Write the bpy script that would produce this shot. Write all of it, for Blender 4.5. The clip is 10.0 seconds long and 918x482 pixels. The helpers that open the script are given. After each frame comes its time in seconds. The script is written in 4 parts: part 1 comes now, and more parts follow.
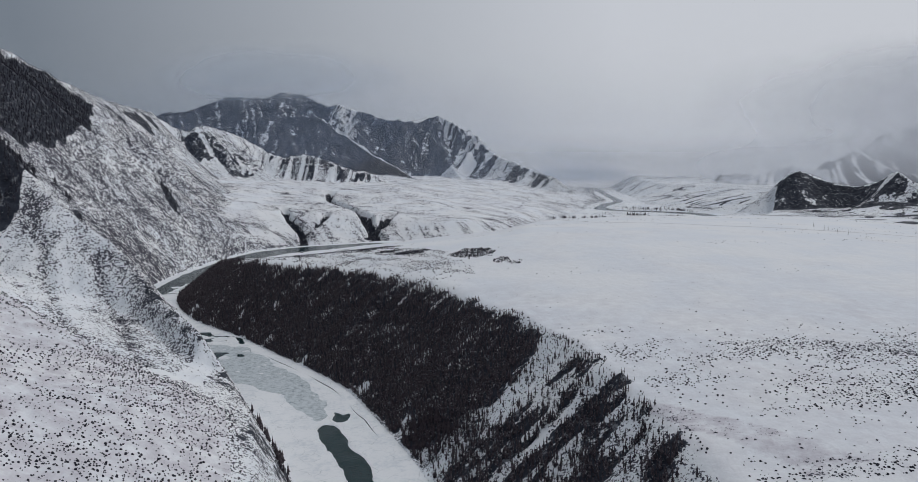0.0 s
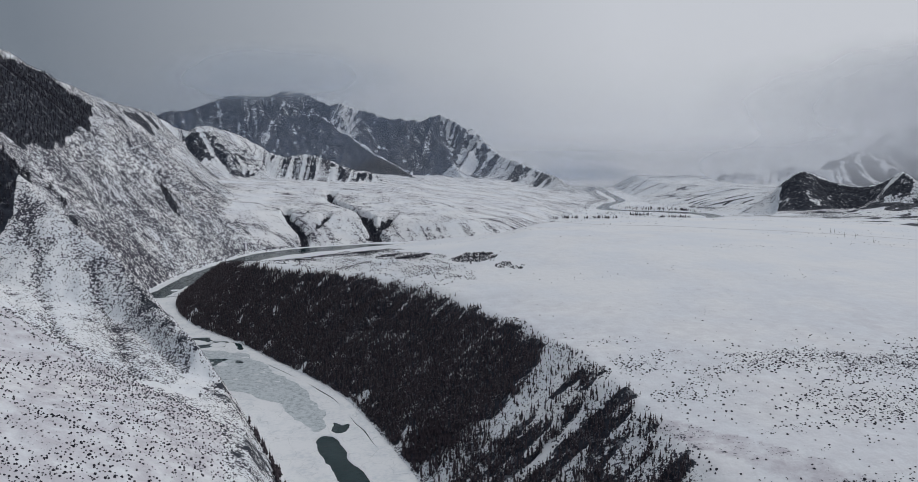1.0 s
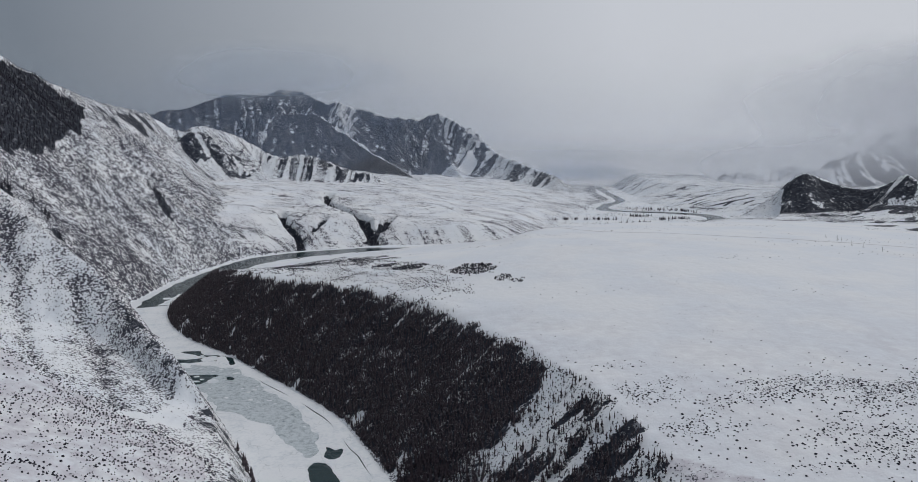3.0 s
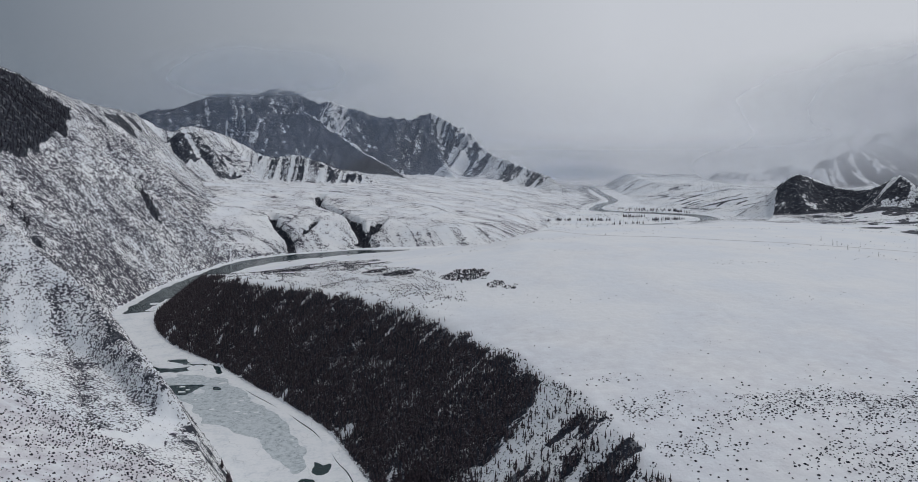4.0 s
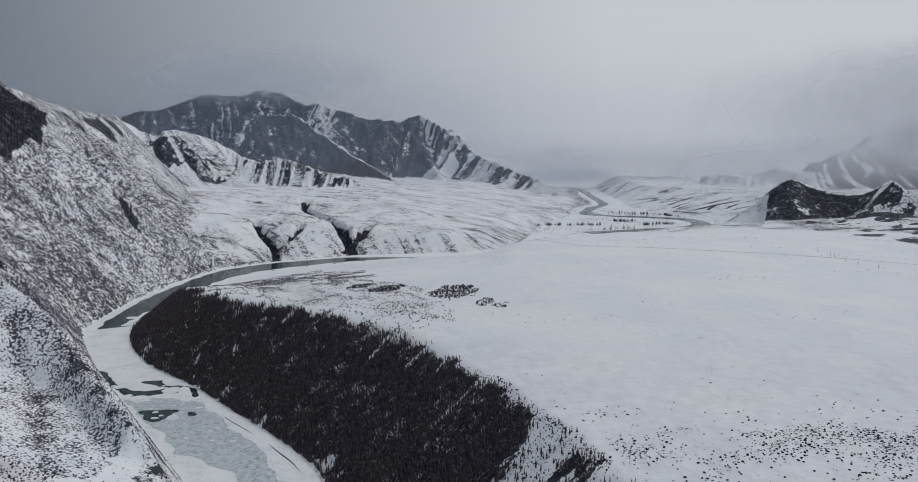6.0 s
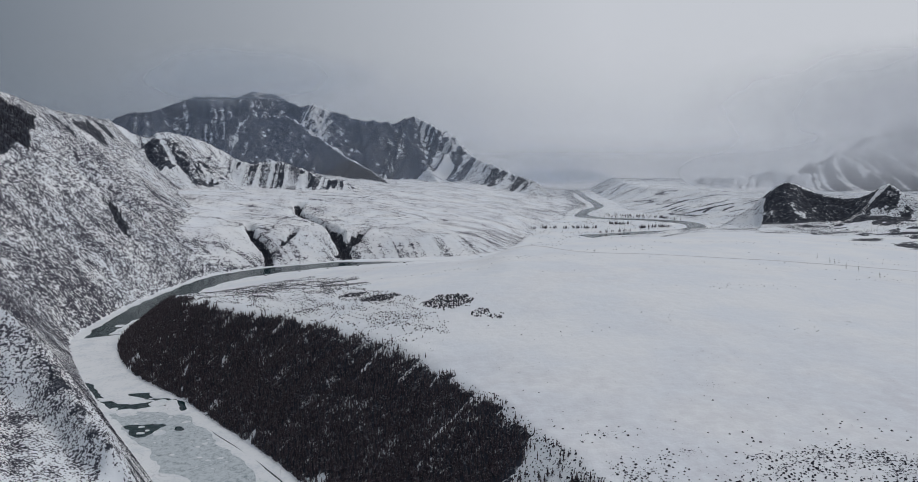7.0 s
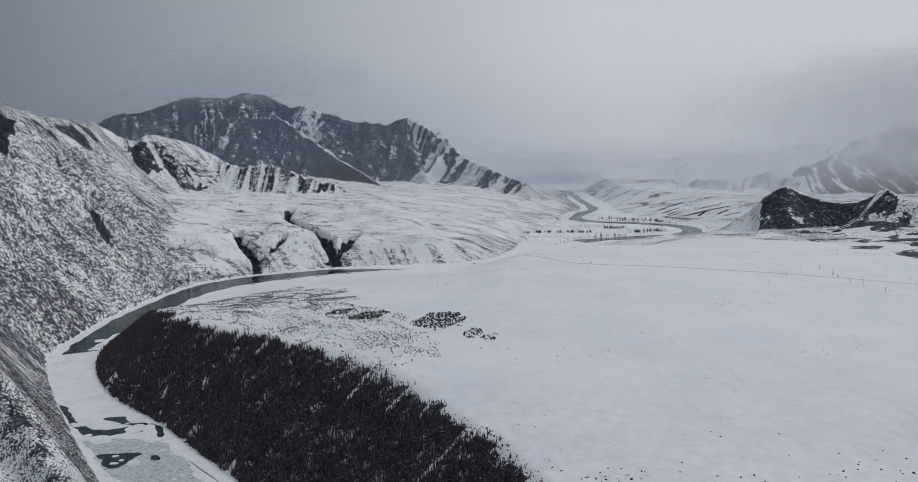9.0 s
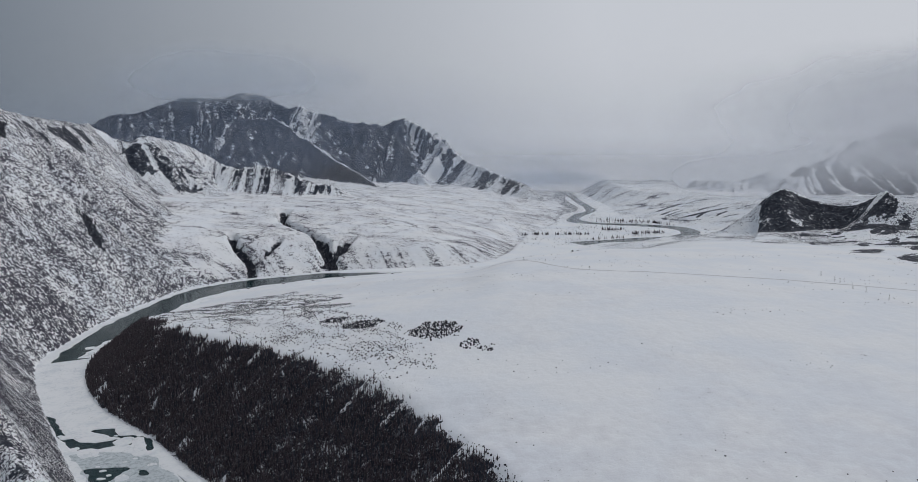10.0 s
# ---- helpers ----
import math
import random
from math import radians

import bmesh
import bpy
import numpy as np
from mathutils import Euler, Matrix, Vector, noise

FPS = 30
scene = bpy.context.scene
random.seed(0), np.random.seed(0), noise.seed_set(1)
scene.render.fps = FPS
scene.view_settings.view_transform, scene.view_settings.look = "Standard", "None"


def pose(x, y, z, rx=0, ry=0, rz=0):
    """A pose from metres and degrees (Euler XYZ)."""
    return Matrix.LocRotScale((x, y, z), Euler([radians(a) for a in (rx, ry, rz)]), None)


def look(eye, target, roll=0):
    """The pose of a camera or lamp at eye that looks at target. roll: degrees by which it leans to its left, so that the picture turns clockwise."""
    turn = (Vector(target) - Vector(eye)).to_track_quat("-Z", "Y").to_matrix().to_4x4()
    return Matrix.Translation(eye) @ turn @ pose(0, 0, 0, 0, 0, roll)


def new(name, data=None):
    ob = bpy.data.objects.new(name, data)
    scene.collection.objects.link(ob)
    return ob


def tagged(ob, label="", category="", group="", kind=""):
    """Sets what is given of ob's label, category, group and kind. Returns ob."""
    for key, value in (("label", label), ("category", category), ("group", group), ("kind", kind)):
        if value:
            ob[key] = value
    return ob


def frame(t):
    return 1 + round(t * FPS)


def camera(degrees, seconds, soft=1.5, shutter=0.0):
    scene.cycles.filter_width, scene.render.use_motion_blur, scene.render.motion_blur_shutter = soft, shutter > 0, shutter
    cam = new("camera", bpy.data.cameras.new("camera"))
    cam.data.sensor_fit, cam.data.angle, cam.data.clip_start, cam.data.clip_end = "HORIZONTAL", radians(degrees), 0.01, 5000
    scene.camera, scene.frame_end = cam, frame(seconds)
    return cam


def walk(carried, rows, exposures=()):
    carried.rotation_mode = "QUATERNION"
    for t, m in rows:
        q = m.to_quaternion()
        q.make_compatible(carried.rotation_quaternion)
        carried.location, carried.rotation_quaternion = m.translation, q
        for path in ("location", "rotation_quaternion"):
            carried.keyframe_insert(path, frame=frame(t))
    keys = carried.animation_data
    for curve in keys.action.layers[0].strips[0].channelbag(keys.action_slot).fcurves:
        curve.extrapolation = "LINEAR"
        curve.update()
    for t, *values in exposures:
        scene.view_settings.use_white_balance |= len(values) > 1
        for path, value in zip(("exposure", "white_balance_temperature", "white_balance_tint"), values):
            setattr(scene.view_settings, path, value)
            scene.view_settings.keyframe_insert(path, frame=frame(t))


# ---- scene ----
cam = camera(68.0, 10.0, soft=0.75)
PATH = [
    (0.0, pose(0.00, 0.00, 240.43, 82.758, 0.000, -0.305)),
    (0.5, pose(0.34, 6.52, 243.64, 82.664, 0.000, -0.216)),
    (1.0, pose(0.63, 13.28, 247.21, 82.585, 0.000, -0.133)),
    (1.5, pose(0.86, 19.41, 250.81, 82.515, 0.000, -0.060)),
    (2.0, pose(1.09, 26.38, 254.28, 82.446, 0.000, -0.019)),
    (2.5, pose(0.95, 33.27, 257.97, 82.392, 0.000, -0.058)),
    (4.0, pose(2.88, 57.32, 268.27, 82.219, 0.000, -0.841)),
    (4.5, pose(3.22, 66.34, 271.45, 82.200, 0.000, -1.091)),
    (5.0, pose(3.62, 75.33, 274.99, 82.215, 0.000, -1.314)),
    (5.5, pose(4.35, 84.41, 278.11, 82.228, 0.000, -1.529)),
    (7.0, pose(6.52, 112.30, 288.34, 82.286, 0.000, -2.150)),
    (7.5, pose(7.20, 121.85, 292.13, 82.296, 0.000, -2.321)),
    (8.0, pose(8.08, 130.58, 295.56, 82.287, 0.000, -2.463)),
    (8.5, pose(9.01, 139.87, 298.76, 82.257, 0.000, -2.579)),
    (9.0, pose(9.95, 148.71, 302.37, 82.235, 0.000, -2.704)),
    (9.5, pose(10.66, 157.72, 305.83, 82.216, 0.000, -2.807)),
    (10.0, pose(11.98, 165.92, 309.19, 82.204, 0.000, -2.914)),
]
walk(cam, PATH)

# ---- sky and light: a closed winter overcast ----
world = bpy.data.worlds.new("winter_overcast")
scene.world = world
world.use_nodes = True
wn, wl = world.node_tree.nodes, world.node_tree.links
wn.clear()
w_out = wn.new("ShaderNodeOutputWorld")
w_bg = wn.new("ShaderNodeBackground")
w_sky = wn.new("ShaderNodeTexSky")
w_sky.sky_type = "NISHITA"
w_sky.sun_disc = False
w_sky.sun_elevation = radians(55)
w_sky.sun_rotation = radians(60)
w_sky.dust_density = 6.0
w_co = wn.new("ShaderNodeTexCoord")
w_dot = wn.new("ShaderNodeVectorMath")
w_dot.operation = "DOT_PRODUCT"
w_dot.inputs[1].default_value = (0.72, 0.28, 0.22)      # the brighter half of the cloud lies towards the sun
w_ramp = wn.new("ShaderNodeValToRGB")
w_ramp.color_ramp.elements[0].position = 0.25
w_ramp.color_ramp.elements[0].color = (0.150, 0.176, 0.212, 1)
w_ramp.color_ramp.elements[1].position = 0.82
w_ramp.color_ramp.elements[1].color = (0.485, 0.507, 0.552, 1)
w_noise = wn.new("ShaderNodeTexNoise")
w_noise.inputs["Scale"].default_value = 2.2
w_noise.inputs["Detail"].default_value = 5.0
w_add = wn.new("ShaderNodeMath")
w_add.operation = "MULTIPLY_ADD"
w_add.inputs[1].default_value = 0.05
w_sub = wn.new("ShaderNodeMath")
w_sub.operation = "ADD"
w_sub.inputs[1].default_value = 0.33
w_mix = wn.new("ShaderNodeMix")
w_mix.data_type = "RGBA"
w_mix.inputs[0].default_value = 0.94
w_skys = wn.new("ShaderNodeVectorMath")
w_skys.operation = "SCALE"
w_skys.inputs["Scale"].default_value = 0.08
wl.new(w_co.outputs["Generated"], w_dot.inputs[0])
wl.new(w_co.outputs["Generated"], w_noise.inputs["Vector"])
wl.new(w_noise.outputs["Fac"], w_add.inputs[0])
wl.new(w_dot.outputs["Value"], w_add.inputs[2])
wl.new(w_add.outputs[0], w_sub.inputs[0])
wl.new(w_sub.outputs[0], w_ramp.inputs["Fac"])
wl.new(w_sky.outputs["Color"], w_skys.inputs[0])
wl.new(w_skys.outputs["Vector"], w_mix.inputs[6])
wl.new(w_ramp.outputs["Color"], w_mix.inputs[7])
wl.new(w_mix.outputs[2], w_bg.inputs["Color"])
wl.new(w_bg.outputs[0], w_out.inputs["Surface"])
w_bg.inputs["Strength"].default_value = 1.0

sun = new("sun", bpy.data.lights.new("sun", "SUN"))
sun.data.energy, sun.data.angle, sun.data.color = 0.62, radians(25), (1.0, 0.97, 0.94)
sun.matrix_world = look((0, 0, 0), (-0.52, -0.22, -0.82))
scene.view_settings.exposure = 0.2

# ---- materials ----
def material(name, rough=0.9, spec=0.3):
    m = bpy.data.materials.new(name)
    m.use_nodes = True
    b = m.node_tree.nodes["Principled BSDF"]
    b.inputs["Roughness"].default_value = rough
    b.inputs["Specular IOR Level"].default_value = spec
    return m, m.node_tree.nodes, m.node_tree.links, b


def noise_node(nodes, links, vec, scale, detail=4.0, rough=0.55):
    n = nodes.new("ShaderNodeTexNoise")
    n.inputs["Scale"].default_value, n.inputs["Detail"].default_value, n.inputs["Roughness"].default_value = scale, detail, rough
    links.new(vec, n.inputs["Vector"])
    return n.outputs["Fac"]


def sums(nodes, links, op, a, b, c=None, clamp=False):
    n = nodes.new("ShaderNodeMath")
    n.operation, n.use_clamp = op, clamp
    for k, v in enumerate((a, b, c)):
        if v is None:
            continue
        if isinstance(v, (int, float)):
            n.inputs[k].default_value = v
        else:
            links.new(v, n.inputs[k])
    return n.outputs[0]


def mixed(nodes, links, fac, a, b):
    n = nodes.new("ShaderNodeMix")
    n.data_type = "RGBA"
    for k, v in ((0, fac), (6, a), (7, b)):
        if isinstance(v, (int, float)):
            n.inputs[k].default_value = v
        elif isinstance(v, tuple):
            n.inputs[k].default_value = (*v, 1)
        else:
            links.new(v, n.inputs[k])
    return n.outputs[2]


def bumped(nodes, links, bsdf, height, strength, distance):
    n = nodes.new("ShaderNodeBump")
    n.inputs["Strength"].default_value, n.inputs["Distance"].default_value = strength, distance
    links.new(height, n.inputs["Height"])
    links.new(n.outputs["Normal"], bsdf.inputs["Normal"])


def threshold(nodes, links, value, lo, hi):
    n = nodes.new("ShaderNodeMapRange")
    n.interpolation_type = "SMOOTHSTEP"
    for k, v in (("Value", value), ("From Min", lo), ("From Max", hi)):
        if isinstance(v, (int, float)):
            n.inputs[k].default_value = v
        else:
            links.new(v, n.inputs[k])
    return n.outputs["Result"]


def ground_material():
    """Snow over heath, scree and rock. The mesh says how much scrub breaks through (scrub) and where dark wood or rock stands (wood)."""
    m, n, l, b = material("snowy_ground", 0.85, 0.2)
    geo = n.new("ShaderNodeTexCoord").outputs["Object"]
    att = {}
    for key in ("scrub", "wood", "straw_grey"):
        a = n.new("ShaderNodeAttribute")
        a.attribute_name = key
        att[key] = a.outputs["Fac"]
    near, far = noise_node(n, l, geo, 0.54, 3.0, 0.65), noise_node(n, l, geo, 0.25, 3.0, 0.65)      # heath in tufts near the river bend, in clumps beyond
    north = n.new("ShaderNodeSeparateXYZ")
    l.new(geo, north.inputs[0])
    beyond = threshold(n, l, north.outputs["Y"], 750.0, 1250.0)
    fine = sums(n, l, "ADD", sums(n, l, "MULTIPLY", near, sums(n, l, "SUBTRACT", 1.0, beyond)), sums(n, l, "MULTIPLY", far, beyond))
    down = n.new("ShaderNodeMapping")                # stretched down the mountain side: hatching along the fall
    down.inputs["Rotation"].default_value = (0, 0, radians(14))
    down.inputs["Scale"].default_value = (0.13, 1.0, 0.13)
    l.new(geo, down.inputs["Vector"])
    hatch = noise_node(n, l, down.outputs["Vector"], 0.42, 4.0, 0.68)
    mid = noise_node(n, l, geo, 0.085, 4.0, 0.6)
    big = noise_node(n, l, geo, 0.011, 3.0)
    # snow: slightly blue and warm drifts
    snow = mixed(n, l, threshold(n, l, big, 0.35, 0.65), (0.80, 0.833, 0.875), (0.857, 0.873, 0.888))
    # a darker violet grey mixed into the snow in patches
    snow = mixed(n, l, sums(n, l, "MULTIPLY", threshold(n, l, mid, 0.22, 0.72), att["straw_grey"]), snow, (0.56, 0.54, 0.585))
    # heath and stones that show through the thin snow, tinted blue for distance haze
    speck = sums(n, l, "ADD", sums(n, l, "MULTIPLY", fine, 0.66), sums(n, l, "ADD", sums(n, l, "MULTIPLY", mid, 0.26), sums(n, l, "MULTIPLY", hatch, 0.08)))
    limit = sums(n, l, "MULTIPLY_ADD", att["scrub"], -0.36, 0.72)
    bare = threshold(n, l, speck, limit, sums(n, l, "ADD", limit, 0.03))
    heath = mixed(n, l, threshold(n, l, fine, 0.4, 0.6), (0.032, 0.033, 0.046), (0.082, 0.082, 0.106))
    col = mixed(n, l, bare, snow, heath)
    # far woods and bare rock, dark tones tinted blue for distance haze
    tone = mixed(n, l, threshold(n, l, mid, 0.35, 0.65), (0.018, 0.022, 0.033), (0.046, 0.051, 0.068))
    glint = noise_node(n, l, geo, 0.11, 4.0, 0.72)        # snow between the far trees
    tone = mixed(n, l, sums(n, l, "MULTIPLY", threshold(n, l, glint, 0.55, 0.63), 0.30), tone, (0.60, 0.62, 0.66))
    grove = noise_node(n, l, geo, 0.028, 3.0, 0.6)
    edge = sums(n, l, "ADD", sums(n, l, "MULTIPLY_ADD", sums(n, l, "SUBTRACT", grove, 0.5), 1.1, att["wood"]), sums(n, l, "MULTIPLY", sums(n, l, "SUBTRACT", sums(n, l, "ADD", sums(n, l, "MULTIPLY", mid, 0.6), sums(n, l, "MULTIPLY", fine, 0.4)), 0.5), 1.9))
    wood = threshold(n, l, edge, 0.40, 0.56)
    col = mixed(n, l, wood, col, tone)
    l.new(col, b.inputs["Base Color"])
    hgt = sums(n, l, "ADD", sums(n, l, "MULTIPLY", mid, 2.0), sums(n, l, "ADD", sums(n, l, "MULTIPLY", fine, 0.35), sums(n, l, "MULTIPLY", bare, 0.6)))
    bumped(n, l, b, hgt, 0.5, 1.0)
    return m


def ice_material(name, low, high, scale, rough, crack=0.0, cell=0.05):
    """Snow or slush on ice; crack: how dark its seams are, cell: plates to the metre."""
    m, n, l, b = material(name, rough, 0.4)
    geo = n.new("ShaderNodeTexCoord").outputs["Object"]
    a, c = noise_node(n, l, geo, scale, 5.0, 0.65), noise_node(n, l, geo, scale * 7, 3.0, 0.6)
    v = sums(n, l, "ADD", sums(n, l, "MULTIPLY", a, 0.6), sums(n, l, "MULTIPLY", c, 0.4))
    col = mixed(n, l, threshold(n, l, v, 0.36, 0.56), low, high)
    if crack:
        warp = n.new("ShaderNodeVectorMath")
        warp.operation = "MULTIPLY_ADD"
        puff = n.new("ShaderNodeTexNoise")
        puff.inputs["Scale"].default_value = cell * 1.5
        l.new(geo, puff.inputs["Vector"])
        l.new(puff.outputs["Color"], warp.inputs[0])
        warp.inputs[1].default_value = (0.5 / cell,) * 3
        l.new(geo, warp.inputs[2])
        seam, plate = n.new("ShaderNodeTexVoronoi"), n.new("ShaderNodeTexVoronoi")
        seam.feature = "DISTANCE_TO_EDGE"
        for k in (seam, plate):
            k.inputs["Scale"].default_value = cell
            l.new(warp.outputs[0], k.inputs["Vector"])
        tone = n.new("ShaderNodeSeparateColor")
        l.new(plate.outputs["Color"], tone.inputs[0])
        col = mixed(n, l, sums(n, l, "MULTIPLY", threshold(n, l, tone.outputs[0], 0.35, 0.95), 0.55), col, high)
        line = sums(n, l, "SUBTRACT", 1.0, threshold(n, l, seam.outputs["Distance"], 0.006, 0.028))
        broken = threshold(n, l, noise_node(n, l, geo, cell * 0.8, 3.0), 0.44, 0.60)
        col = mixed(n, l, sums(n, l, "MULTIPLY", sums(n, l, "MULTIPLY", line, broken), crack), col, (0.10, 0.14, 0.16))
    l.new(col, b.inputs["Base Color"])
    bumped(n, l, b, v, 0.4, 0.6)
    return m


def water_material():
    m, n, l, b = material("river_water", 0.12, 0.30)
    geo = n.new("ShaderNodeTexCoord").outputs["Object"]
    a, c = noise_node(n, l, geo, 0.03, 3.0), noise_node(n, l, geo, 0.35, 4.0)
    l.new(mixed(n, l, a, (0.008, 0.026, 0.030), (0.014, 0.038, 0.042)), b.inputs["Base Color"])
    b.inputs["IOR"].default_value = 1.33
    bumped(n, l, b, c, 0.45, 0.5)
    return m


def plant_material(name, low, high, snowy):
    """Bark or twigs, with snow caught on what faces up."""
    m, n, l, b = material(name, 0.95, 0.1)
    geo = n.new("ShaderNodeTexCoord").outputs["Object"]
    rnd = n.new("ShaderNodeNewGeometry").outputs["Random Per Island"]
    base = mixed(n, l, rnd, low, high)
    v = noise_node(n, l, geo, 0.9, 3.0, 0.6)
    l.new(mixed(n, l, sums(n, l, "MULTIPLY", threshold(n, l, v, 0.56, 0.66), snowy), base, (0.62, 0.63, 0.66)), b.inputs["Base Color"])
    return m


GROUND = ground_material()
SNOW_ICE = ice_material("snow_covered_ice", (0.68, 0.72, 0.76), (0.83, 0.85, 0.87), 0.04, 0.75, 0.22, 0.07)
SLUSH = ice_material("grey_slush_ice", (0.24, 0.30, 0.33), (0.60, 0.65, 0.68), 0.22, 0.5, 0.6, 0.16)
WATER = water_material()
CROWN = plant_material("larch_crown", (0.027, 0.023, 0.029), (0.090, 0.074, 0.084), 0.32)
BARK = plant_material("larch_bark", (0.030, 0.024, 0.024), (0.055, 0.045, 0.042), 0.2)
BUSH = plant_material("bare_bush", (0.018, 0.019, 0.027), (0.046, 0.046, 0.060), 0.15)
# crown colour leans blue to carry the distance haze
SPRUCE = plant_material("spruce_crown", (0.016, 0.017, 0.025), (0.044, 0.044, 0.058), 0.22)

# ---- the lie of the land: river lines, terraces and ridges ----
def curve(pts, steps=4):
    """A smooth line through a few corner points (Catmull-Rom)."""
    p = np.array(pts, float)
    p = np.vstack([2 * p[0] - p[1], p, 2 * p[-1] - p[-2]])
    t = np.linspace(0, 1, steps, endpoint=False)[:, None]
    out = [0.5 * (2 * b + (c - a) * t + (2 * a - 5 * b + 4 * c - d) * t**2 + (3 * b - a - 3 * c + d) * t**3)
           for a, b, c, d in zip(p[:-3], p[1:-2], p[2:-1], p[3:])]
    return np.vstack(out + [p[-2:-1]])


def nearest(x, y, line):
    """Distance to a line, side of it (1: to its right), length along it, and the line's own height there."""
    best = np.full(x.shape, 1e18)
    side, along, high = np.zeros(x.shape), np.zeros(x.shape), np.zeros(x.shape)
    run = 0.0
    for a, b in zip(line[:-1], line[1:]):
        dx, dy = b[0] - a[0], b[1] - a[1]
        ll = dx * dx + dy * dy
        if ll < 1e-9:
            continue
        t = np.clip(((x - a[0]) * dx + (y - a[1]) * dy) / ll, 0, 1)
        ex, ey = x - a[0] - t * dx, y - a[1] - t * dy
        d = ex * ex + ey * ey
        m = d < best
        best = np.where(m, d, best)
        side = np.where(m, np.where(dx * ey - dy * ex < 0, 1.0, -1.0), side)
        along = np.where(m, run + t * math.sqrt(ll), along)
        if len(a) > 2:
            high = np.where(m, a[2] + t * (b[2] - a[2]), high)
        run += math.sqrt(ll)
    return np.sqrt(best), side, along, high


def lattice(ix, iy, seed):
    h = (ix * 374761393 + iy * 668265263 + seed * 974634777) & 0x7FFFFFFF
    h = ((h ^ (h >> 13)) * 1274126177) & 0x7FFFFFFF
    return ((h ^ (h >> 16)) & 0xFFFF) / 65535.0 * 2 - 1


def wave(x, y, seed=0):
    """Smooth value noise, -1 to 1, one bump a unit."""
    ix, iy = np.floor(x).astype(np.int64), np.floor(y).astype(np.int64)
    fx, fy = x - ix, y - iy
    fx, fy = fx * fx * (3 - 2 * fx), fy * fy * (3 - 2 * fy)
    a, b = lattice(ix, iy, seed), lattice(ix + 1, iy, seed)
    c, d = lattice(ix, iy + 1, seed), lattice(ix + 1, iy + 1, seed)
    return (a * (1 - fx) + b * fx) * (1 - fy) + (c * (1 - fx) + d * fx) * fy


def fbm(x, y, size, octaves=4, seed=0):
    out, amp, tot = 0.0, 1.0, 0.0
    for k in range(octaves):
        out = out + amp * wave(x / size + 17.3 * k, y / size - 9.1 * k, seed + k)
        tot += amp
        amp, size = amp * 0.5, size * 0.5
    return out / tot


def crag(x, y, size, octaves=4, seed=0):
    """Sharp-crested noise, -1 to 1: knife ridges and round hollows."""
    out, amp, tot = 0.0, 1.0, 0.0
    c, s = math.cos(0.6), math.sin(0.6)
    for k in range(octaves):
        out = out + amp * (1 - 2.2 * np.abs(wave(x / size + 5.7 * k, y / size + 3.1 * k, seed + k)))
        tot += amp
        amp, size = amp * 0.52, size * 0.5
        x, y = c * x - s * y, s * x + c * y
    return out / tot


def step(v, lo, hi):
    t = np.clip((v - lo) / (hi - lo), 0, 1)
    return t * t * (3 - 2 * t)


def inside(x, y, corners, fray=0.0, size=40.0, seed=0):
    """1 within a closed outline with a frayed edge."""
    if fray:
        x = x + fray * fbm(x, y, size, 3, seed)
        y = y + fray * fbm(x, y, size, 3, seed + 9)
    odd = np.zeros(np.shape(x), bool)
    for (ax, ay), (bx, by) in zip(corners, corners[1:] + corners[:1]):
        if ay != by:
            odd ^= ((ay > y) != (by > y)) & (x < (bx - ax) * (y - ay) / (by - ay) + ax)
    return odd.astype(float)


def smin(a, b, k):
    h = np.clip(0.5 + 0.5 * (b - a) / k, 0, 1)
    return b * (1 - h) + a * h - k * h * (1 - h)


# foot of the wooded terrace: the river's right bank and the right side of the far valley
RIGHT_BANK = curve([(250, -5000), (210, -900), (190, 0), (66, 260), (0, 420), (-42, 530), (-108, 665), (-154, 727), (-219, 800), (-285, 876),
                    (-376, 963), (-442, 1061), (-482, 1170), (-478, 1260), (-453, 1372), (-447, 1509), (-399, 1628), (-291, 1718), (-165, 1783),
                    (93, 1881), (330, 2010), (520, 2235), (900, 2410), (1060, 2600), (1060, 2800), (960, 3050), (930, 3400), (990, 3800), (1030, 4300), (1150, 5400)])
NORTH_BANK = curve([(-447, 1509), (-399, 1628), (-291, 1718), (-165, 1783), (93, 1881), (330, 2010), (520, 2235), (900, 2410), (1060, 2600)], 2)
# the river's left bank and the foot of the far benches
LEFT_BANK = curve([(150, -5000), (100, -900), (70, 0), (-40, 260), (-90, 400), (-120, 477), (-155, 545), (-196, 622), (-314, 782), (-374, 866), (-443, 967),
                   (-525, 1098), (-553, 1175), (-560, 1280), (-561, 1386), (-525, 1634), (-435, 1760), (-312, 1828), (-175, 1886), (96, 1935),
                   (250, 2120), (393, 2600), (560, 2950), (590, 3100), (660, 3300), (800, 3600), (860, 4190), (980, 4800), (1050, 5400)])
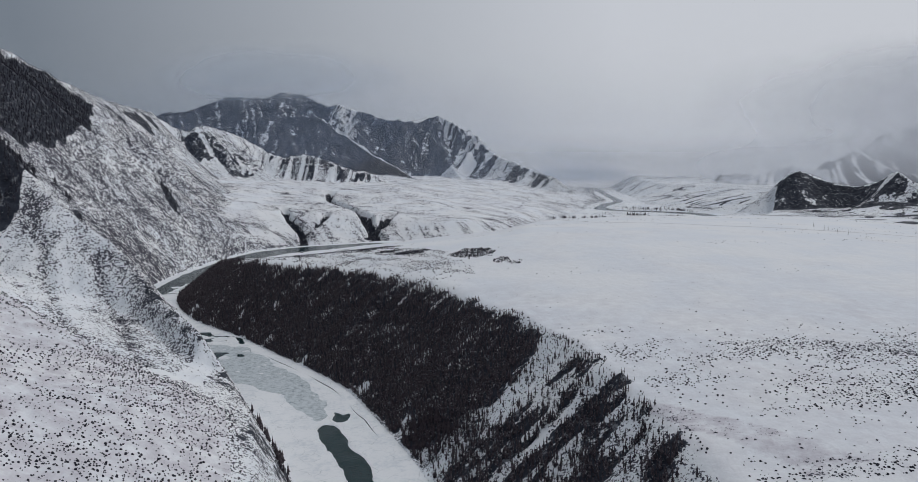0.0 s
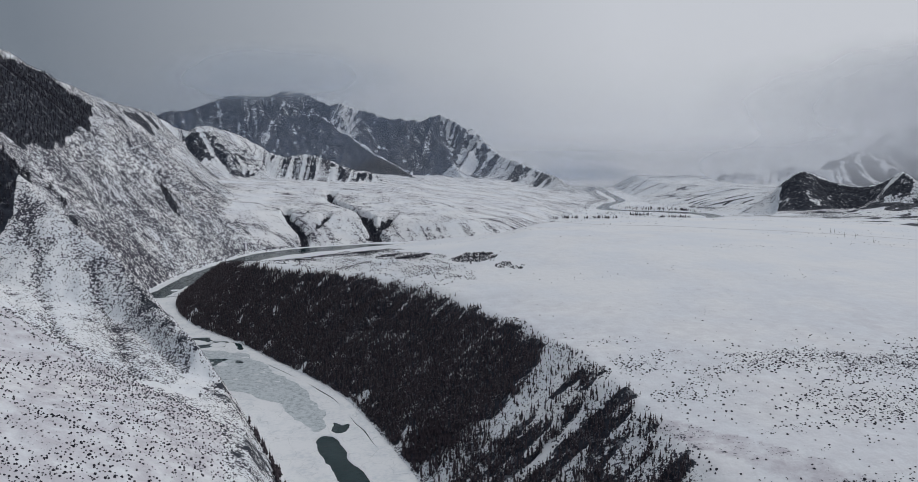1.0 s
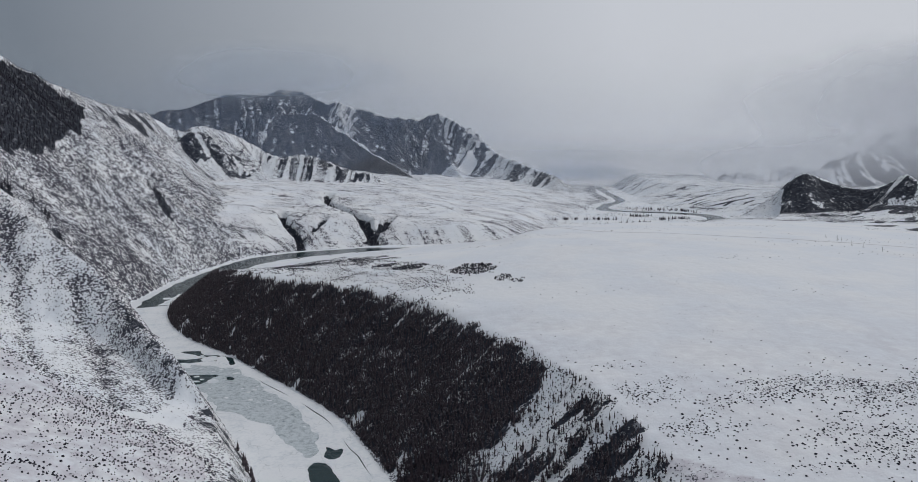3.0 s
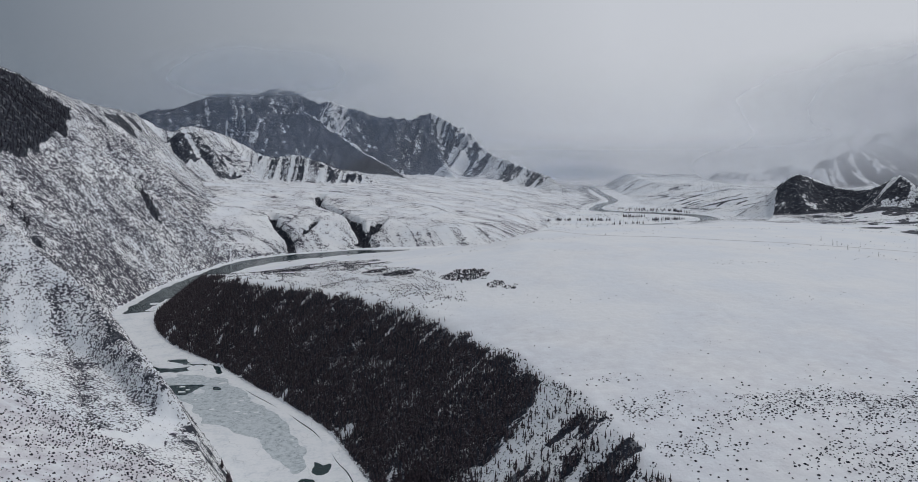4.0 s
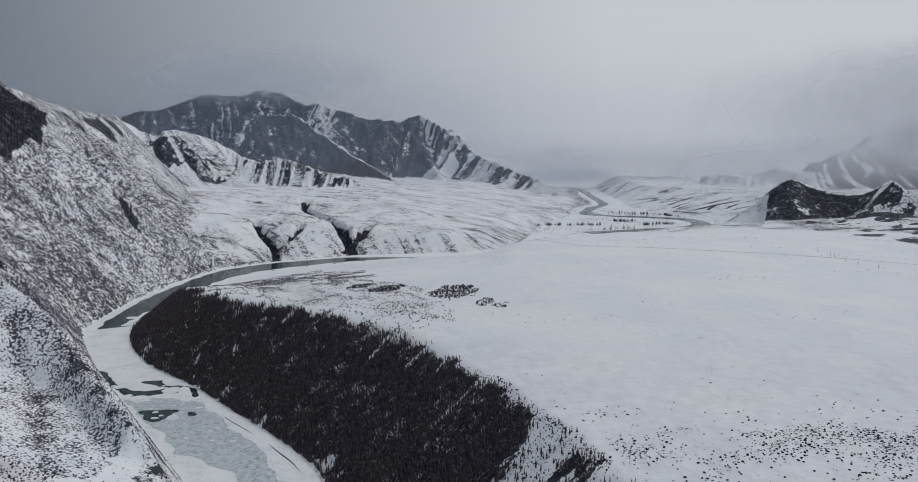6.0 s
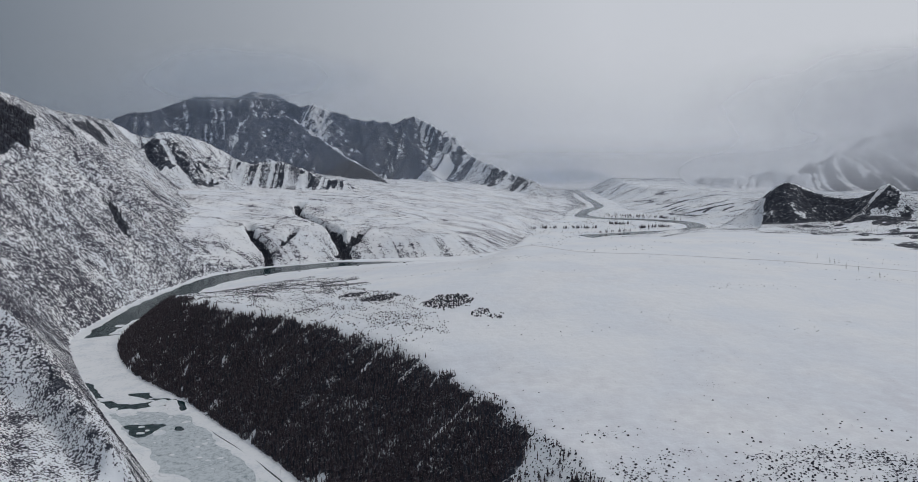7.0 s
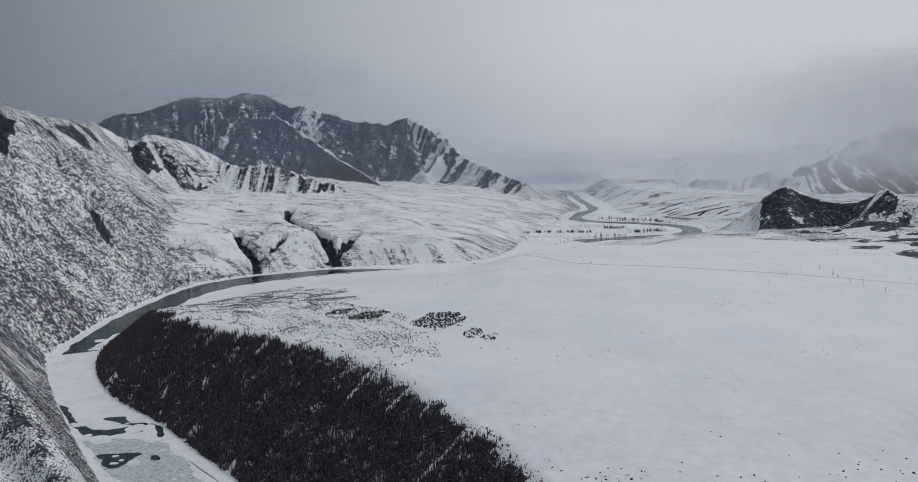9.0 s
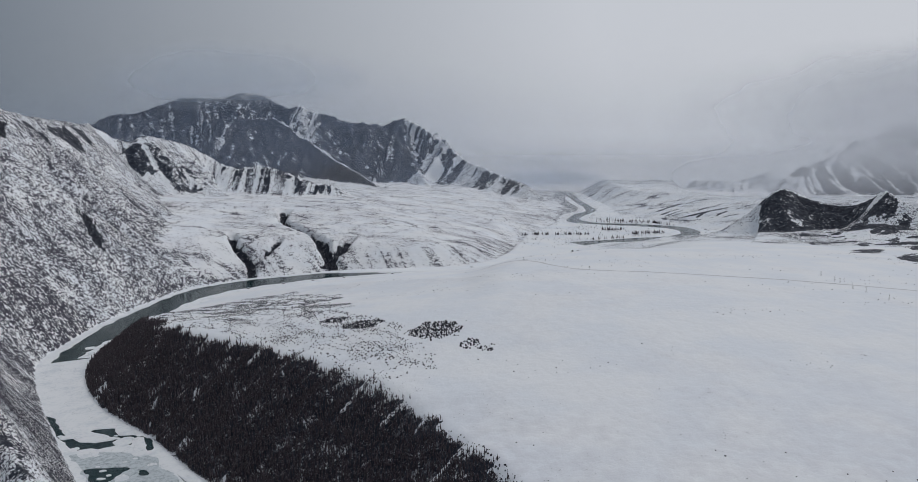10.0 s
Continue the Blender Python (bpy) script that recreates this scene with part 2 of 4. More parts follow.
# the river in the far valley
FAR_RIVER = curve([(60, 1905), (250, 1990), (400, 2190), (505, 2325), (599, 2380), (698, 2410), (853, 2465), (960, 2550), (1000, 2660), (985, 2770), (889, 2850), (734, 2906), (668, 2980), (657, 3076), (730, 3280),
                   (846, 3531), (908, 4115), (1003, 4850)])
RIDGE_A = curve([(-1300, 300, 620), (-1150, 900, 590), (-990, 1450, 484), (-943, 1600, 430), (-940, 1850, 388), (-985, 2100, 384), (-1010, 2300, 381), (-1140, 2600, 393)], 3)
SPUR = curve([(-165, 560, 15), (-214, 566, 82), (-279, 630, 106), (-330, 668, 142), (-430, 690, 222), (-560, 800, 300), (-800, 1150, 400), (-990, 1450, 484)], 3)
RIDGE_B = curve([(-1600, 2500, 460), (-1300, 2540, 400), (-1142, 2600, 393), (-1051, 2640, 337), (-980, 2682, 352), (-905, 2935, 313), (-760, 2950, 232), (-656, 2950, 240),
                 (-575, 2950, 228), (-483, 2950, 188), (-362, 2950, 158), (-266, 3000, 112)], 3)
RIDGE_C = curve([(-2900, 4500, 300), (-2090, 4600, 458), (-1595, 4750, 613), (-1300, 4830, 634), (-1165, 4820, 672), (-1000, 4800, 612), (-837, 4705, 572), (-609, 4680, 520), (-456, 4650, 462), (-266, 4620, 452),
                 (-119, 4596, 478), (70, 4500, 386), (195, 4400, 280), (279, 4300, 216), (441, 4150, 158), (592, 4000, 106)], 3)
SPUR_C = curve([(-1500, 4650, 500), (-1150, 4550, 478), (-944, 4470, 482), (-784, 4370, 425), (-590, 4220, 285), (-394, 3980, 190), (-207, 3600, 112)], 3)
SPUR_D = curve([(-119, 4596, 478), (-165, 4470, 385), (-72, 4300, 285), (0, 4120, 150), (50, 3980, 95)], 3)
RIDGE_R = curve([(985, 2150, 120), (1012, 2139, 154), (1052, 2117, 189), (1110, 2140, 182), (1168, 2100, 154), (1232, 2060, 148), (1263, 2020, 166), (1287, 1982, 193), (1318, 1915, 157),
                 (1480, 1800, 136), (1900, 1600, 170), (2500, 900, 300), (2900, -500, 400)], 3)
RIDGE_S = curve([(1500, 3900, 110), (1617, 3800, 150), (1795, 3700, 156), (1992, 3600, 180), (2203, 3700, 255), (2392, 3800, 340), (2700, 3850, 430), (3600, 3500, 560)], 3)

# brushy gullies down the near slope and the rocky crest of its spur: line, half width, depth, brush
GULLIES = [(curve([(-415, 672), (-375, 617), (-329, 550), (-288, 508)], 3), 7, 3.5, 0.18), (curve([(-350, 655), (-300, 600), (-276, 556), (-236, 497)], 3), 6, 3.0, 0.15),
           (curve([(-385, 590), (-350, 545), (-322, 525)], 3), 5, 2.0, 0.08), (curve([(-330, 660), (-292, 634), (-250, 597), (-222, 570)], 3), 9, -2.0, 0.08)]

# dark outcrops along the spur's crest
ROCKS = curve([(-455, 760), (-410, 738), (-375, 716), (-320, 656), (-286, 635), (-253, 604), (-232, 583), (-212, 552)], 3)


def tent(x, y, line, base, run, power, flute=0.0, flute_len=60.0, seed=0):
    """A ridge: its crest's height falling off to both sides, cut by gullies that run straight down. Also gives the share of the fall."""
    d, side, s, hr = nearest(x, y, line)
    reach = np.maximum((hr - base) * run, 1.0)
    f = np.clip(d / reach, 0, 1)
    h = base + (hr - base) * (1 - f) ** power
    if flute:
        sw = s + 0.18 * d * wave(x / 210, y / 210, seed + 5)
        g = 1 - np.abs(wave(sw / flute_len, side * 3.0 + 0 * s, seed)) * 1.4
        g2 = 1 - np.abs(wave(sw / flute_len * 2.7, side * 3.0 + 9, seed + 1)) * 1.4
        h = h - flute * (g + 0.45 * g2) * np.sin(np.pi * np.clip(f * 1.02 + 0.02, 0, 1)) * np.clip((hr - base) / 200, 0.1, 1.5)
    return np.where(f < 1, h, -50.0), f, s, side


def land(x, y):
    """Height of the ground, how much scrub, dark wood and grey tint it carries, and the distance from either bank."""
    return survey(x, y)[:6]


def survey(x, y):
    """All that land() gives, and for mountain faces how far they must turn to the lee before snow lies on them (lean), how much wood stands elsewhere, and how much the lee thins wood (turn)."""
    x, y = np.asarray(x, float), np.asarray(y, float)
    dr, sr, ar, _ = nearest(x, y, RIGHT_BANK)
    dl, sl, al, _ = nearest(x, y, LEFT_BANK)
    dr, dl = dr * sr, -dl * sl                       # positive: on the land
    rough1, rough2 = fbm(x, y, 90, 4, 3), fbm(x, y, 14, 3, 8)
    # the wide terrace right of the river
    u, v = np.clip(x, -600, 950) / 1000, np.clip(y, 330, 2100) / 1000
    plain = 31.0 + 28.5 * u + 153.7 * v - 53.2 * u * u + 15.8 * u * v - 74.9 * v * v
    plain = plain + 1.2 * rough1 + 9.0 * step(y, 700, 900) * np.exp(-((x - 150) / 330) ** 2 - ((y - 1000) / 260) ** 2)
    far_floor = 72 + 12 * step(y, 2600, 4800) + 6 * rough1
    plain = np.where(y > 2100, plain + (far_floor - plain) * step(y, 2250, 2800), plain)
    k = 0.76 - 0.58 * step(y, 1500, 2600) + 0.34 * step(y, 3500, 4000)
    dn = nearest(x, y, NORTH_BANK)[0]
    plain = np.where(y > 900, smin(plain, 1.0 + (0.17 + 0.07 * step(x, 60, 240) + 0.02 * step(x, 330, 700)) * np.maximum(dn - 115 * step(x, 380, 620), 0) + 1.5 * rough1, 14.0), plain)
    rim = wood_rim(y)
    lip = np.maximum(plain - (k * (rim - 5) + 1.8), 0) * step(y, 1230, 1080) * step(y, 300, 380)
    plain = plain - lip * np.exp(-np.maximum(dr - rim, 0) / 75.0)
    gully = (1 - np.abs(wave((ar + 0.25 * dr) / 38.0, 0 * x, 31)) * 1.5) * 5.0 * np.sin(np.pi * np.clip(dr / 190, 0, 1)) * step(y, 1350, 1150)
    rise = k * np.maximum(dr - 5, 0) + np.clip(dr, 0, 5) * 0.16 + 0.4
    right = smin(rise, plain, 5.0) - gully + 0.8 * rough2 * np.clip(dr / 30, 0, 1) * step(plain - rise, -20, 10)
    # hills behind the terrace
    t_r, f_r, s_r, side_r = tent(x, y, RIDGE_R, plain - 6, 1.55, 1.1, 12, 42, 40)
    d_r, _, _, h_r = nearest(x, y, RIDGE_R)
    knolls = plain - 4 + ((0.42 + 0.22 * step(x, 1050, 1250)) * (h_r - plain) + 9 * rough1) * np.clip(1 - d_r / 560, 0, 1) ** 1.3
    t_r = np.maximum(t_r, np.where(d_r < 560, knolls, -50))
    t_s, f_s, s_s, side_s = tent(x, y, RIDGE_S, np.full(x.shape, 70.0), 1.9, 1.15, 60, 130, 50)
    t_s = t_s + 52 * crag(x, y, 190, 4, 140) * step(t_s, 75, 150)
    right = np.maximum(right, np.maximum(np.minimum(t_r, np.maximum(dr, 0) * 0.9), t_s))
    # the mountain side left of the river
    apron = 76 + 0.39 * (-214 - x) + 0.18 * (509 - y) + 3 * rough1
    t_a, f_a, s_a, side_a = tent(x, y, RIDGE_A, np.zeros(x.shape), 1.28, 1.42, 26, 85, 60)
    t_p, f_p, s_p, side_p = tent(x, y, SPUR, np.zeros(x.shape), 1.15, 1.0, 10, 45, 70)
    t_b, f_b, s_b, side_b = tent(x, y, RIDGE_B, np.full(x.shape, 118.0), 1.55, 1.15, 36, 62, 80)
    bench = 60 + np.minimum(0.10 * np.maximum(dl, 0), 62) - 0.06 * (np.clip(x, -900, 700) + 400) + 5 * rough1
    kb = 0.62 - 0.34 * step(x, -50, 450)
    furrow = (1 - np.abs(wave((al + 0.3 * dl) / 12.0, 0 * x, 33)) * 1.5) * 0.9 * np.sin(np.pi * np.clip(dl / 130, 0, 1))
    bench = smin(kb * np.maximum(dl - 14, 0) + 0.09 * np.clip(dl, 0, 14), bench, 8.0) - furrow * step(y, 1600, 1800)
    # two wooded ravines cut into the bench
    rav = np.zeros(x.shape)
    for line, wide, deep in RAVINES:
        d, _, s, _ = nearest(x, y, line)
        rav = np.maximum(rav, deep * np.clip(1 - d / (wide * (1 + 0.7 * rough1 + 0.5 * rough2)), 0, 1) ** 0.9)
    bench = np.maximum(bench - rav, np.minimum(1.0 + 0.05 * np.maximum(dl, 0), bench))
    t_c, f_c, s_c, side_c = tent(x, y, RIDGE_C, np.minimum(100.0, bench + 3), 1.75, 1.15, 55, 150, 90)
    t_d, f_d, s_d, side_d = tent(x, y, SPUR_C, np.minimum(95.0, bench + 3), 1.5, 1.1, 26, 110, 95)
    t_e, f_e, s_e, side_e = tent(x, y, SPUR_D, np.minimum(95.0, bench + 3), 1.2, 1.05, 30, 80, 97)
    mount = np.maximum.reduce([t_c, t_d, t_e])
    knob = crag(x, y, 230, 4, 120)
    spine = crag(x + 0.3 * y, y * 0.7, 95, 3, 122)
    mount = mount + (62 * knob + 26 * spine) * step(mount, 105, 260) * (0.42 + 0.58 * step(np.minimum(f_c, f_d), 0.0, 0.2))
    rock_b = crag(x, y, 90, 4, 125)
    t_b = t_b + 20 * (rock_b - 0.15) * step(t_b, 120, 190) * (0.35 + 0.65 * step(f_b, 0.0, 0.2))
    t_a = t_a + 7 * (crag(x, y, 75, 4, 130) - 0.1) * step(f_a, 0.95, 0.6) * (0.5 + 0.5 * step(f_a, 0.0, 0.15))
    t_p = t_p + 3 * crag(x, y, 40, 3, 135) * step(t_p, 20, 60) + 3.5 * crag(x, y, 16, 3, 136) * step(nearest(x, y, ROCKS)[0], 24, 6)
    for line, wide, deep, _ in GULLIES:
        d = nearest(x, y, line)[0]
        t_p, apron = t_p - deep * np.exp(-(d / wide) ** 2), apron - deep * np.exp(-(d / wide) ** 2)
    hill = np.maximum.reduce([apron * (y < 1900), t_a, t_p, t_b])
    hill = np.minimum(hill, (1.9 - 0.58 * step(y, 700, 1000)) * np.maximum(dl, 0) + 0.5)
    left = np.maximum.reduce([hill, bench, mount])
    left = left + (2.2 * rough1 + 1.8 * rough2) * np.clip(dl / 60, 0, 1) * step(left - bench, 0, 15)
    left = np.maximum(left, np.minimum(0.08 * dl, 2.5))
    z = np.where(dl > 0, left, np.where(dr > 0, right, -2.5))
    # far valley floor with the river winding over it
    both = (dl <= 0) & (dr <= 0) & (y > 1850)
    df, _, _, _ = nearest(x, y, FAR_RIVER)
    wide = (38 - 14 * step(y, 2700, 3300)) * (1 + 0.25 * wave(x / 120, y / 120, 4))
    z = np.where(both, np.where((df < wide) & (x + 0.4 * (y - 2335) > 505), -2.0, 1.2 + 0.02 * np.clip(df - wide, 0, 60) + 0.8 * rough1), z)
    # ---- what grows on it ----
    on_left, on_right = dl > 0, dr > 0
    scrub, wood, straw_grey = np.zeros(x.shape), np.zeros(x.shape), np.zeros(x.shape)
    patch = fbm(x, y, 60, 4, 21)
    slope_l = on_left & (hill > bench) & (hill > mount - 1)
    fall = np.where(t_a >= t_p, s_a + 60 * f_a, s_p + 20 * f_p)
    streak = wave(fall / 7.0 + 0.7 * rough1, 0 * x, 64) * step(fbm(x, y, 120, 2, 65), -0.2, 0.3)
    scrub = np.where(slope_l, 0.655 + 0.12 * patch + 0.11 * fbm(x, y, 20, 3, 68) + 0.05 * streak + 0.05 * step(y, 1500, 1100), scrub)
    scrub = np.where(slope_l, scrub + 0.03 * step(y, 640, 720) * step(y, 1250, 1000) * step(dl, 200, 120), scrub)
    scrub = np.where(slope_l, scrub - (0.16 + 0.05 * step(x, -230, -330)) * step(y + 0.4 * (x + 300), 720, 620), scrub)
    for line, wide, _, dense in GULLIES:
        d = nearest(x, y, line)[0]
        scrub = np.where(slope_l, scrub + dense * np.exp(-((d + 5 * rough2) / wide) ** 2), scrub)
    pad = inside(x, y, [(-232, 482), (-222, 528), (-216, 562), (-205, 560), (-198, 512), (-206, 484)], 15, 22, 74)
    scrub = np.where(slope_l & (pad > 0), 0.30 + 0.15 * patch, scrub)
    ap = slope_l & (y < 463 - 0.38 * (x + 178)) & (dl > 46)
    scrub = np.where(ap, 0.33 + 0.12 * patch + 0.08 * fbm(x, y, 14, 3, 71), scrub)
    on_bench = on_left & ~slope_l & (mount <= bench)
    comb = wave((al + 0.3 * dl) / 7.0 + 0.8 * rough1, dl / 60.0, 66)
    terraces = np.abs(fbm(x * 0.5, y, 70, 4, 67))
    scrub = np.where(on_bench, 0.385 + 0.20 * patch + 0.16 * crag(x * 0.6, y * 1.3, 46, 3, 69) + (0.06 + 0.26 * comb) * step(dl, 150, 60) + 0.30 * step(terraces, 0.05, 0.01) * step(dl, 80, 140), scrub)
    straw_grey = np.where(on_bench, 0.20 + 0.5 * patch, straw_grey)
    # snow of the near slope greyed almost all over
    straw_grey = np.where(ap, 0.95 + 0.2 * patch, straw_grey)
    wood = np.where(on_left, step(rav + 5 * rough2, 10, 22) * 0.8, wood)
    # wooded faces of the near ridges
    wa = inside(x, y, [(-1120, 1150), (-960, 1480), (-929, 1633), (-900, 1740), (-835, 1580), (-810, 1540), (-772, 1438), (-768, 1380), (-755, 1300), (-757, 1200), (-800, 1100)], 16, 40, 44)
    wa = np.maximum(wa, 0.85 * inside(x, y, [(-540, 640), (-470, 640), (-425, 650), (-430, 700), (-500, 740)], 22, 26, 45))
    wa = np.maximum(wa, inside(x, y, [(-702, 1600), (-675, 1600), (-630, 1545), (-640, 1530), (-668, 1555)], 16, 20, 47))
    wa = np.maximum(wa, 0.8 * inside(x, y, [(-930, 1925), (-958, 2060), (-968, 2110), (-905, 2068), (-880, 2000), (-905, 1950)], 14, 22, 48))
    wa = np.maximum(wa, 0.8 * inside(x, y, [(-926, 1815), (-921, 1850), (-905, 1900), (-890, 1880), (-905, 1820)], 10, 16, 54))
    wa = np.maximum(wa, 0.8 * inside(x, y, [(-975, 2150), (-985, 2225), (-940, 2200), (-925, 2160)], 12, 18, 55))
    wood = np.where(slope_l, np.maximum(wood, wa), wood)
    d_rock, side_rock, _, _ = nearest(x, y, ROCKS)
    wood = np.where(slope_l, np.maximum(wood, 0.56 * step(d_rock + 7 * rough2, 13, 3) * step(fbm(x, y, 17, 3, 75) + 0.25 * (side_rock < 0), -0.1, 0.2)), wood)
    cliff = 0.50 * step(dl, 2, 6) * step(dl + 10 * rough2, 50, 34) * step(y, 380, 430) * step(y, 760, 660) * step(patch + 0.9 * rough2, -0.25, 0.15)
    wood = np.where(slope_l, np.maximum(wood, cliff), wood)
    lean, elsewhere, turn = np.full(x.shape, 9.0), np.zeros(x.shape), np.zeros(x.shape)
    wb = 0.74 * step(0.6 * wave(s_b / 9.0 + 1.0 * rough1, 0 * x, 83) + 0.7 * rock_b + 0.3 * rough2, 0.10, 0.45) * step(f_b, 0.0, 0.08) * step(f_b, 0.85, 0.55)
    for lo, hi, top, low in ((570, 630, 0.02, 0.38), (641, 663, 0.06, 0.58), (688, 706, 0.05, 0.46), (742, 758, 0.10, 0.40)):
        wb = np.maximum(wb, 0.80 * step(s_b + 5 * rough1 + 4 * rough2, lo - 3, lo + 3) * step(s_b + 5 * rough1 + 4 * rough2, hi + 3, hi - 3) * step(f_b + 0.04 * rough2, top, top + 0.03) * step(f_b + 0.12 * rough1 + 0.06 * rough2, low + 0.06, low) * (1 - 0.55 * step(wave(s_b / 5.0 + 1.2 * rough1, f_b * 3, 143), 0.35, 0.6)))
    on_b = on_left & (t_b > bench - 2) & (t_b >= t_a) & (side_b > 0)
    wood = np.where(on_b, np.maximum(wood, wb), wood)
    turn = np.where(on_b, 0.30, turn)
    scrub = np.where(on_b, 0.56 + 0.18 * patch + 0.22 * wave(s_b / 8.0, 0 * x, 85) + 0.08 * rock_b, scrub)
    on_m = on_left & (mount > np.maximum(bench, hill))
    ribs = wave(s_c / 19.0 + 0.9 * rough1, 0 * x, 61) * 0.5 + wave(s_c / 47.0 + 0.5 * rough1, 0 * x, 62) * 0.6
    face = step(x + 0.35 * (y - 4596) + 119 + 30 * rough1, -10, 25)
    drift = step(f_d + 0.05 * rough1, 0.20, 0.06) * (s_d > 420) * (side_d < 0) * (t_d >= t_c - 12)
    brow = step(f_c, 0.60, 0.30) * step(x, -900, -820) * step(x, -620, -700) * (t_c > t_d)
    scree = step(x, -900, -1150) * step(x, -1750, -1500) * step(f_c, 0.9, 0.5)
    thread = wave(s_c / 8.0 + 1.2 * rough1, f_c * 2.5, 141) * 0.5 + ribs * 0.6
    wm = 0.80 + 0.10 * knob + 0.14 * fbm(x, y, 70, 4, 46) - 0.30 * scree * step(thread, 0.1, 0.4)
    wm = wm - 0.80 * drift - brow * (0.25 + 0.55 * step(thread, -0.25, 0.35))
    wm = wm - face * (0.36 + 0.80 * thread) - 0.15 * step(x, 120, 320)
    wm = wm * (1 - 0.8 * step(np.minimum(f_c, f_d), 0.93, 1.0))
    scr_m = 0.46 + 0.2 * patch + 0.2 * ribs
    wood = np.where(on_m, np.clip(wm, 0, 1), wood)
    turn = np.where(on_m, 0.18 + 0.30 * face, turn)
    scrub = np.where(on_m, scr_m, scrub)
    # terrace: bare plain, brushy near end, wooded bank
    on_plain = on_right & (rise > plain - 3)
    brush = step(y, 620, 500) * step(dr, 110, 150) * (0.15 + 0.45 * fbm((x + 0.9 * y) * 0.3, (y - 0.25 * x) * 1.1, 24, 5, 16))
    scrub = np.where(on_right, np.where(on_plain, 0.12 + 0.30 * fbm(x * 0.3, y * 1.2, 60, 4, 22) + brush, 0.46 + 0.3 * patch), scrub)
    heath = inside(x, y, [(108, 430), (150, 408), (225, 345), (190, 335), (135, 385)], 8, 14, 57)
    scrub = np.where(on_plain, scrub + heath * (0.28 + 0.2 * patch), scrub)
    # terrace snow greyed more towards its near end
    straw_grey = np.where(on_plain, 0.05 + 0.12 * step(patch, 0.0, 0.5) + 0.26 * step(y, 760, 540) + 0.8 * heath, straw_grey)
    scrub = np.where(on_right & (y > 1150), np.minimum(scrub, 0.12 + 0.2 * patch), scrub)
    # ground under the larches darkened where they stand thick
    wood = np.where(on_right, np.maximum(wood, 0.68 * step(forest(x, y, dr, ar), 0.1, 0.7)), wood)
    on_r = on_right & (t_r >= right - 3) & (t_r > plain + 2) & (y < 2600)
    wr = hill_share(f_r) * (side_r > 0) * step(f_r + 0.0012 * s_r + 0.12 * patch + 0.1 * rough2, 0.98, 0.84) * step(s_r + 20 * rough1, 435, 415) * step(s_r + 34 * rough1 + 14 * rough2 - 30 * f_r, 0, 26) * (1 - 0.9 * step(np.abs(s_r - 374 + 75 * f_r + 8 * rough1), 15, 7))
    wr = wr * (0.78 + 0.16 * patch + 0.1 * rough2) * (1 - 0.4 * step(np.hypot((x - 1050) / 22, (y - 2012) / 30) + 0.4 * rough2, 1.0, 0.6))
    wr = np.maximum(wr, 0.9 * step(fbm(x * 0.4 + y * 0.25, y, 34, 3, 49), 0.10, 0.20) * step(f_r, 0.45, 0.6) * (s_r > 60))
    wood = np.where(on_r, wr, wood)
    for cx, cy, cw, ch in BRUSH:
        wood = np.where(on_right, np.maximum(wood, 0.70 * step(1 - np.hypot((x - cx) / cw, (y - cy - 0.9 * (x - cx)) / ch) + 0.45 * rough2 + 0.3 * rough1, 0.05, 0.3)), wood)
    scrub = np.where(on_r, 0.52 + 0.3 * patch, scrub)
    strips = on_right & (y > 2600) & (t_s < right + 1) & ~on_r
    wood = np.where(strips, 0.0, wood)
    for (ax, ay), (bx, by), half in FOLDS:
        d, _, along, _ = nearest(x, y, [(ax, ay), ((ax + bx) / 2, (ay + by) / 2 + 6), (bx, by)])
        wood = np.where(on_right & (y > 2600), np.maximum(wood, 0.9 * step(d + 4 * rough2 + 5 * rough1, half * 1.4, half * 0.7)), wood)
    terr = np.abs(fbm(x * 0.35, y * 0.8, 150, 4, 144))
    scrub = np.where(strips, 0.40 + 0.35 * patch + 0.34 * step(terr, 0.05, 0.01), scrub)
    on_s = on_right & (t_s >= right - 1) & (t_s > 71)
    lean = np.where(on_s, 0.08 + 0.3 * fbm(x, y, 160, 3, 52), lean)
    elsewhere = np.where(on_s, 0.95 * step(f_s + 0.15 * rough1, 0.97, 0.80) * (0.40 + 0.60 * step(x + 60 * rough1, 1880, 2020)), elsewhere)
    scrub = np.where(on_s, 0.3, scrub)
    return z, np.clip(scrub, 0, 1), wood, np.clip(straw_grey, 0, 1), dr, dl, lean, elsewhere, turn


def wood_rim(y):
    """How far up the bank the wood reaches."""
    return np.interp(y, [330, 400, 450, 500, 560, 800, 914, 1001, 1127, 1230], [99, 113, 120, 127, 127, 127, 118, 107, 98, 58])


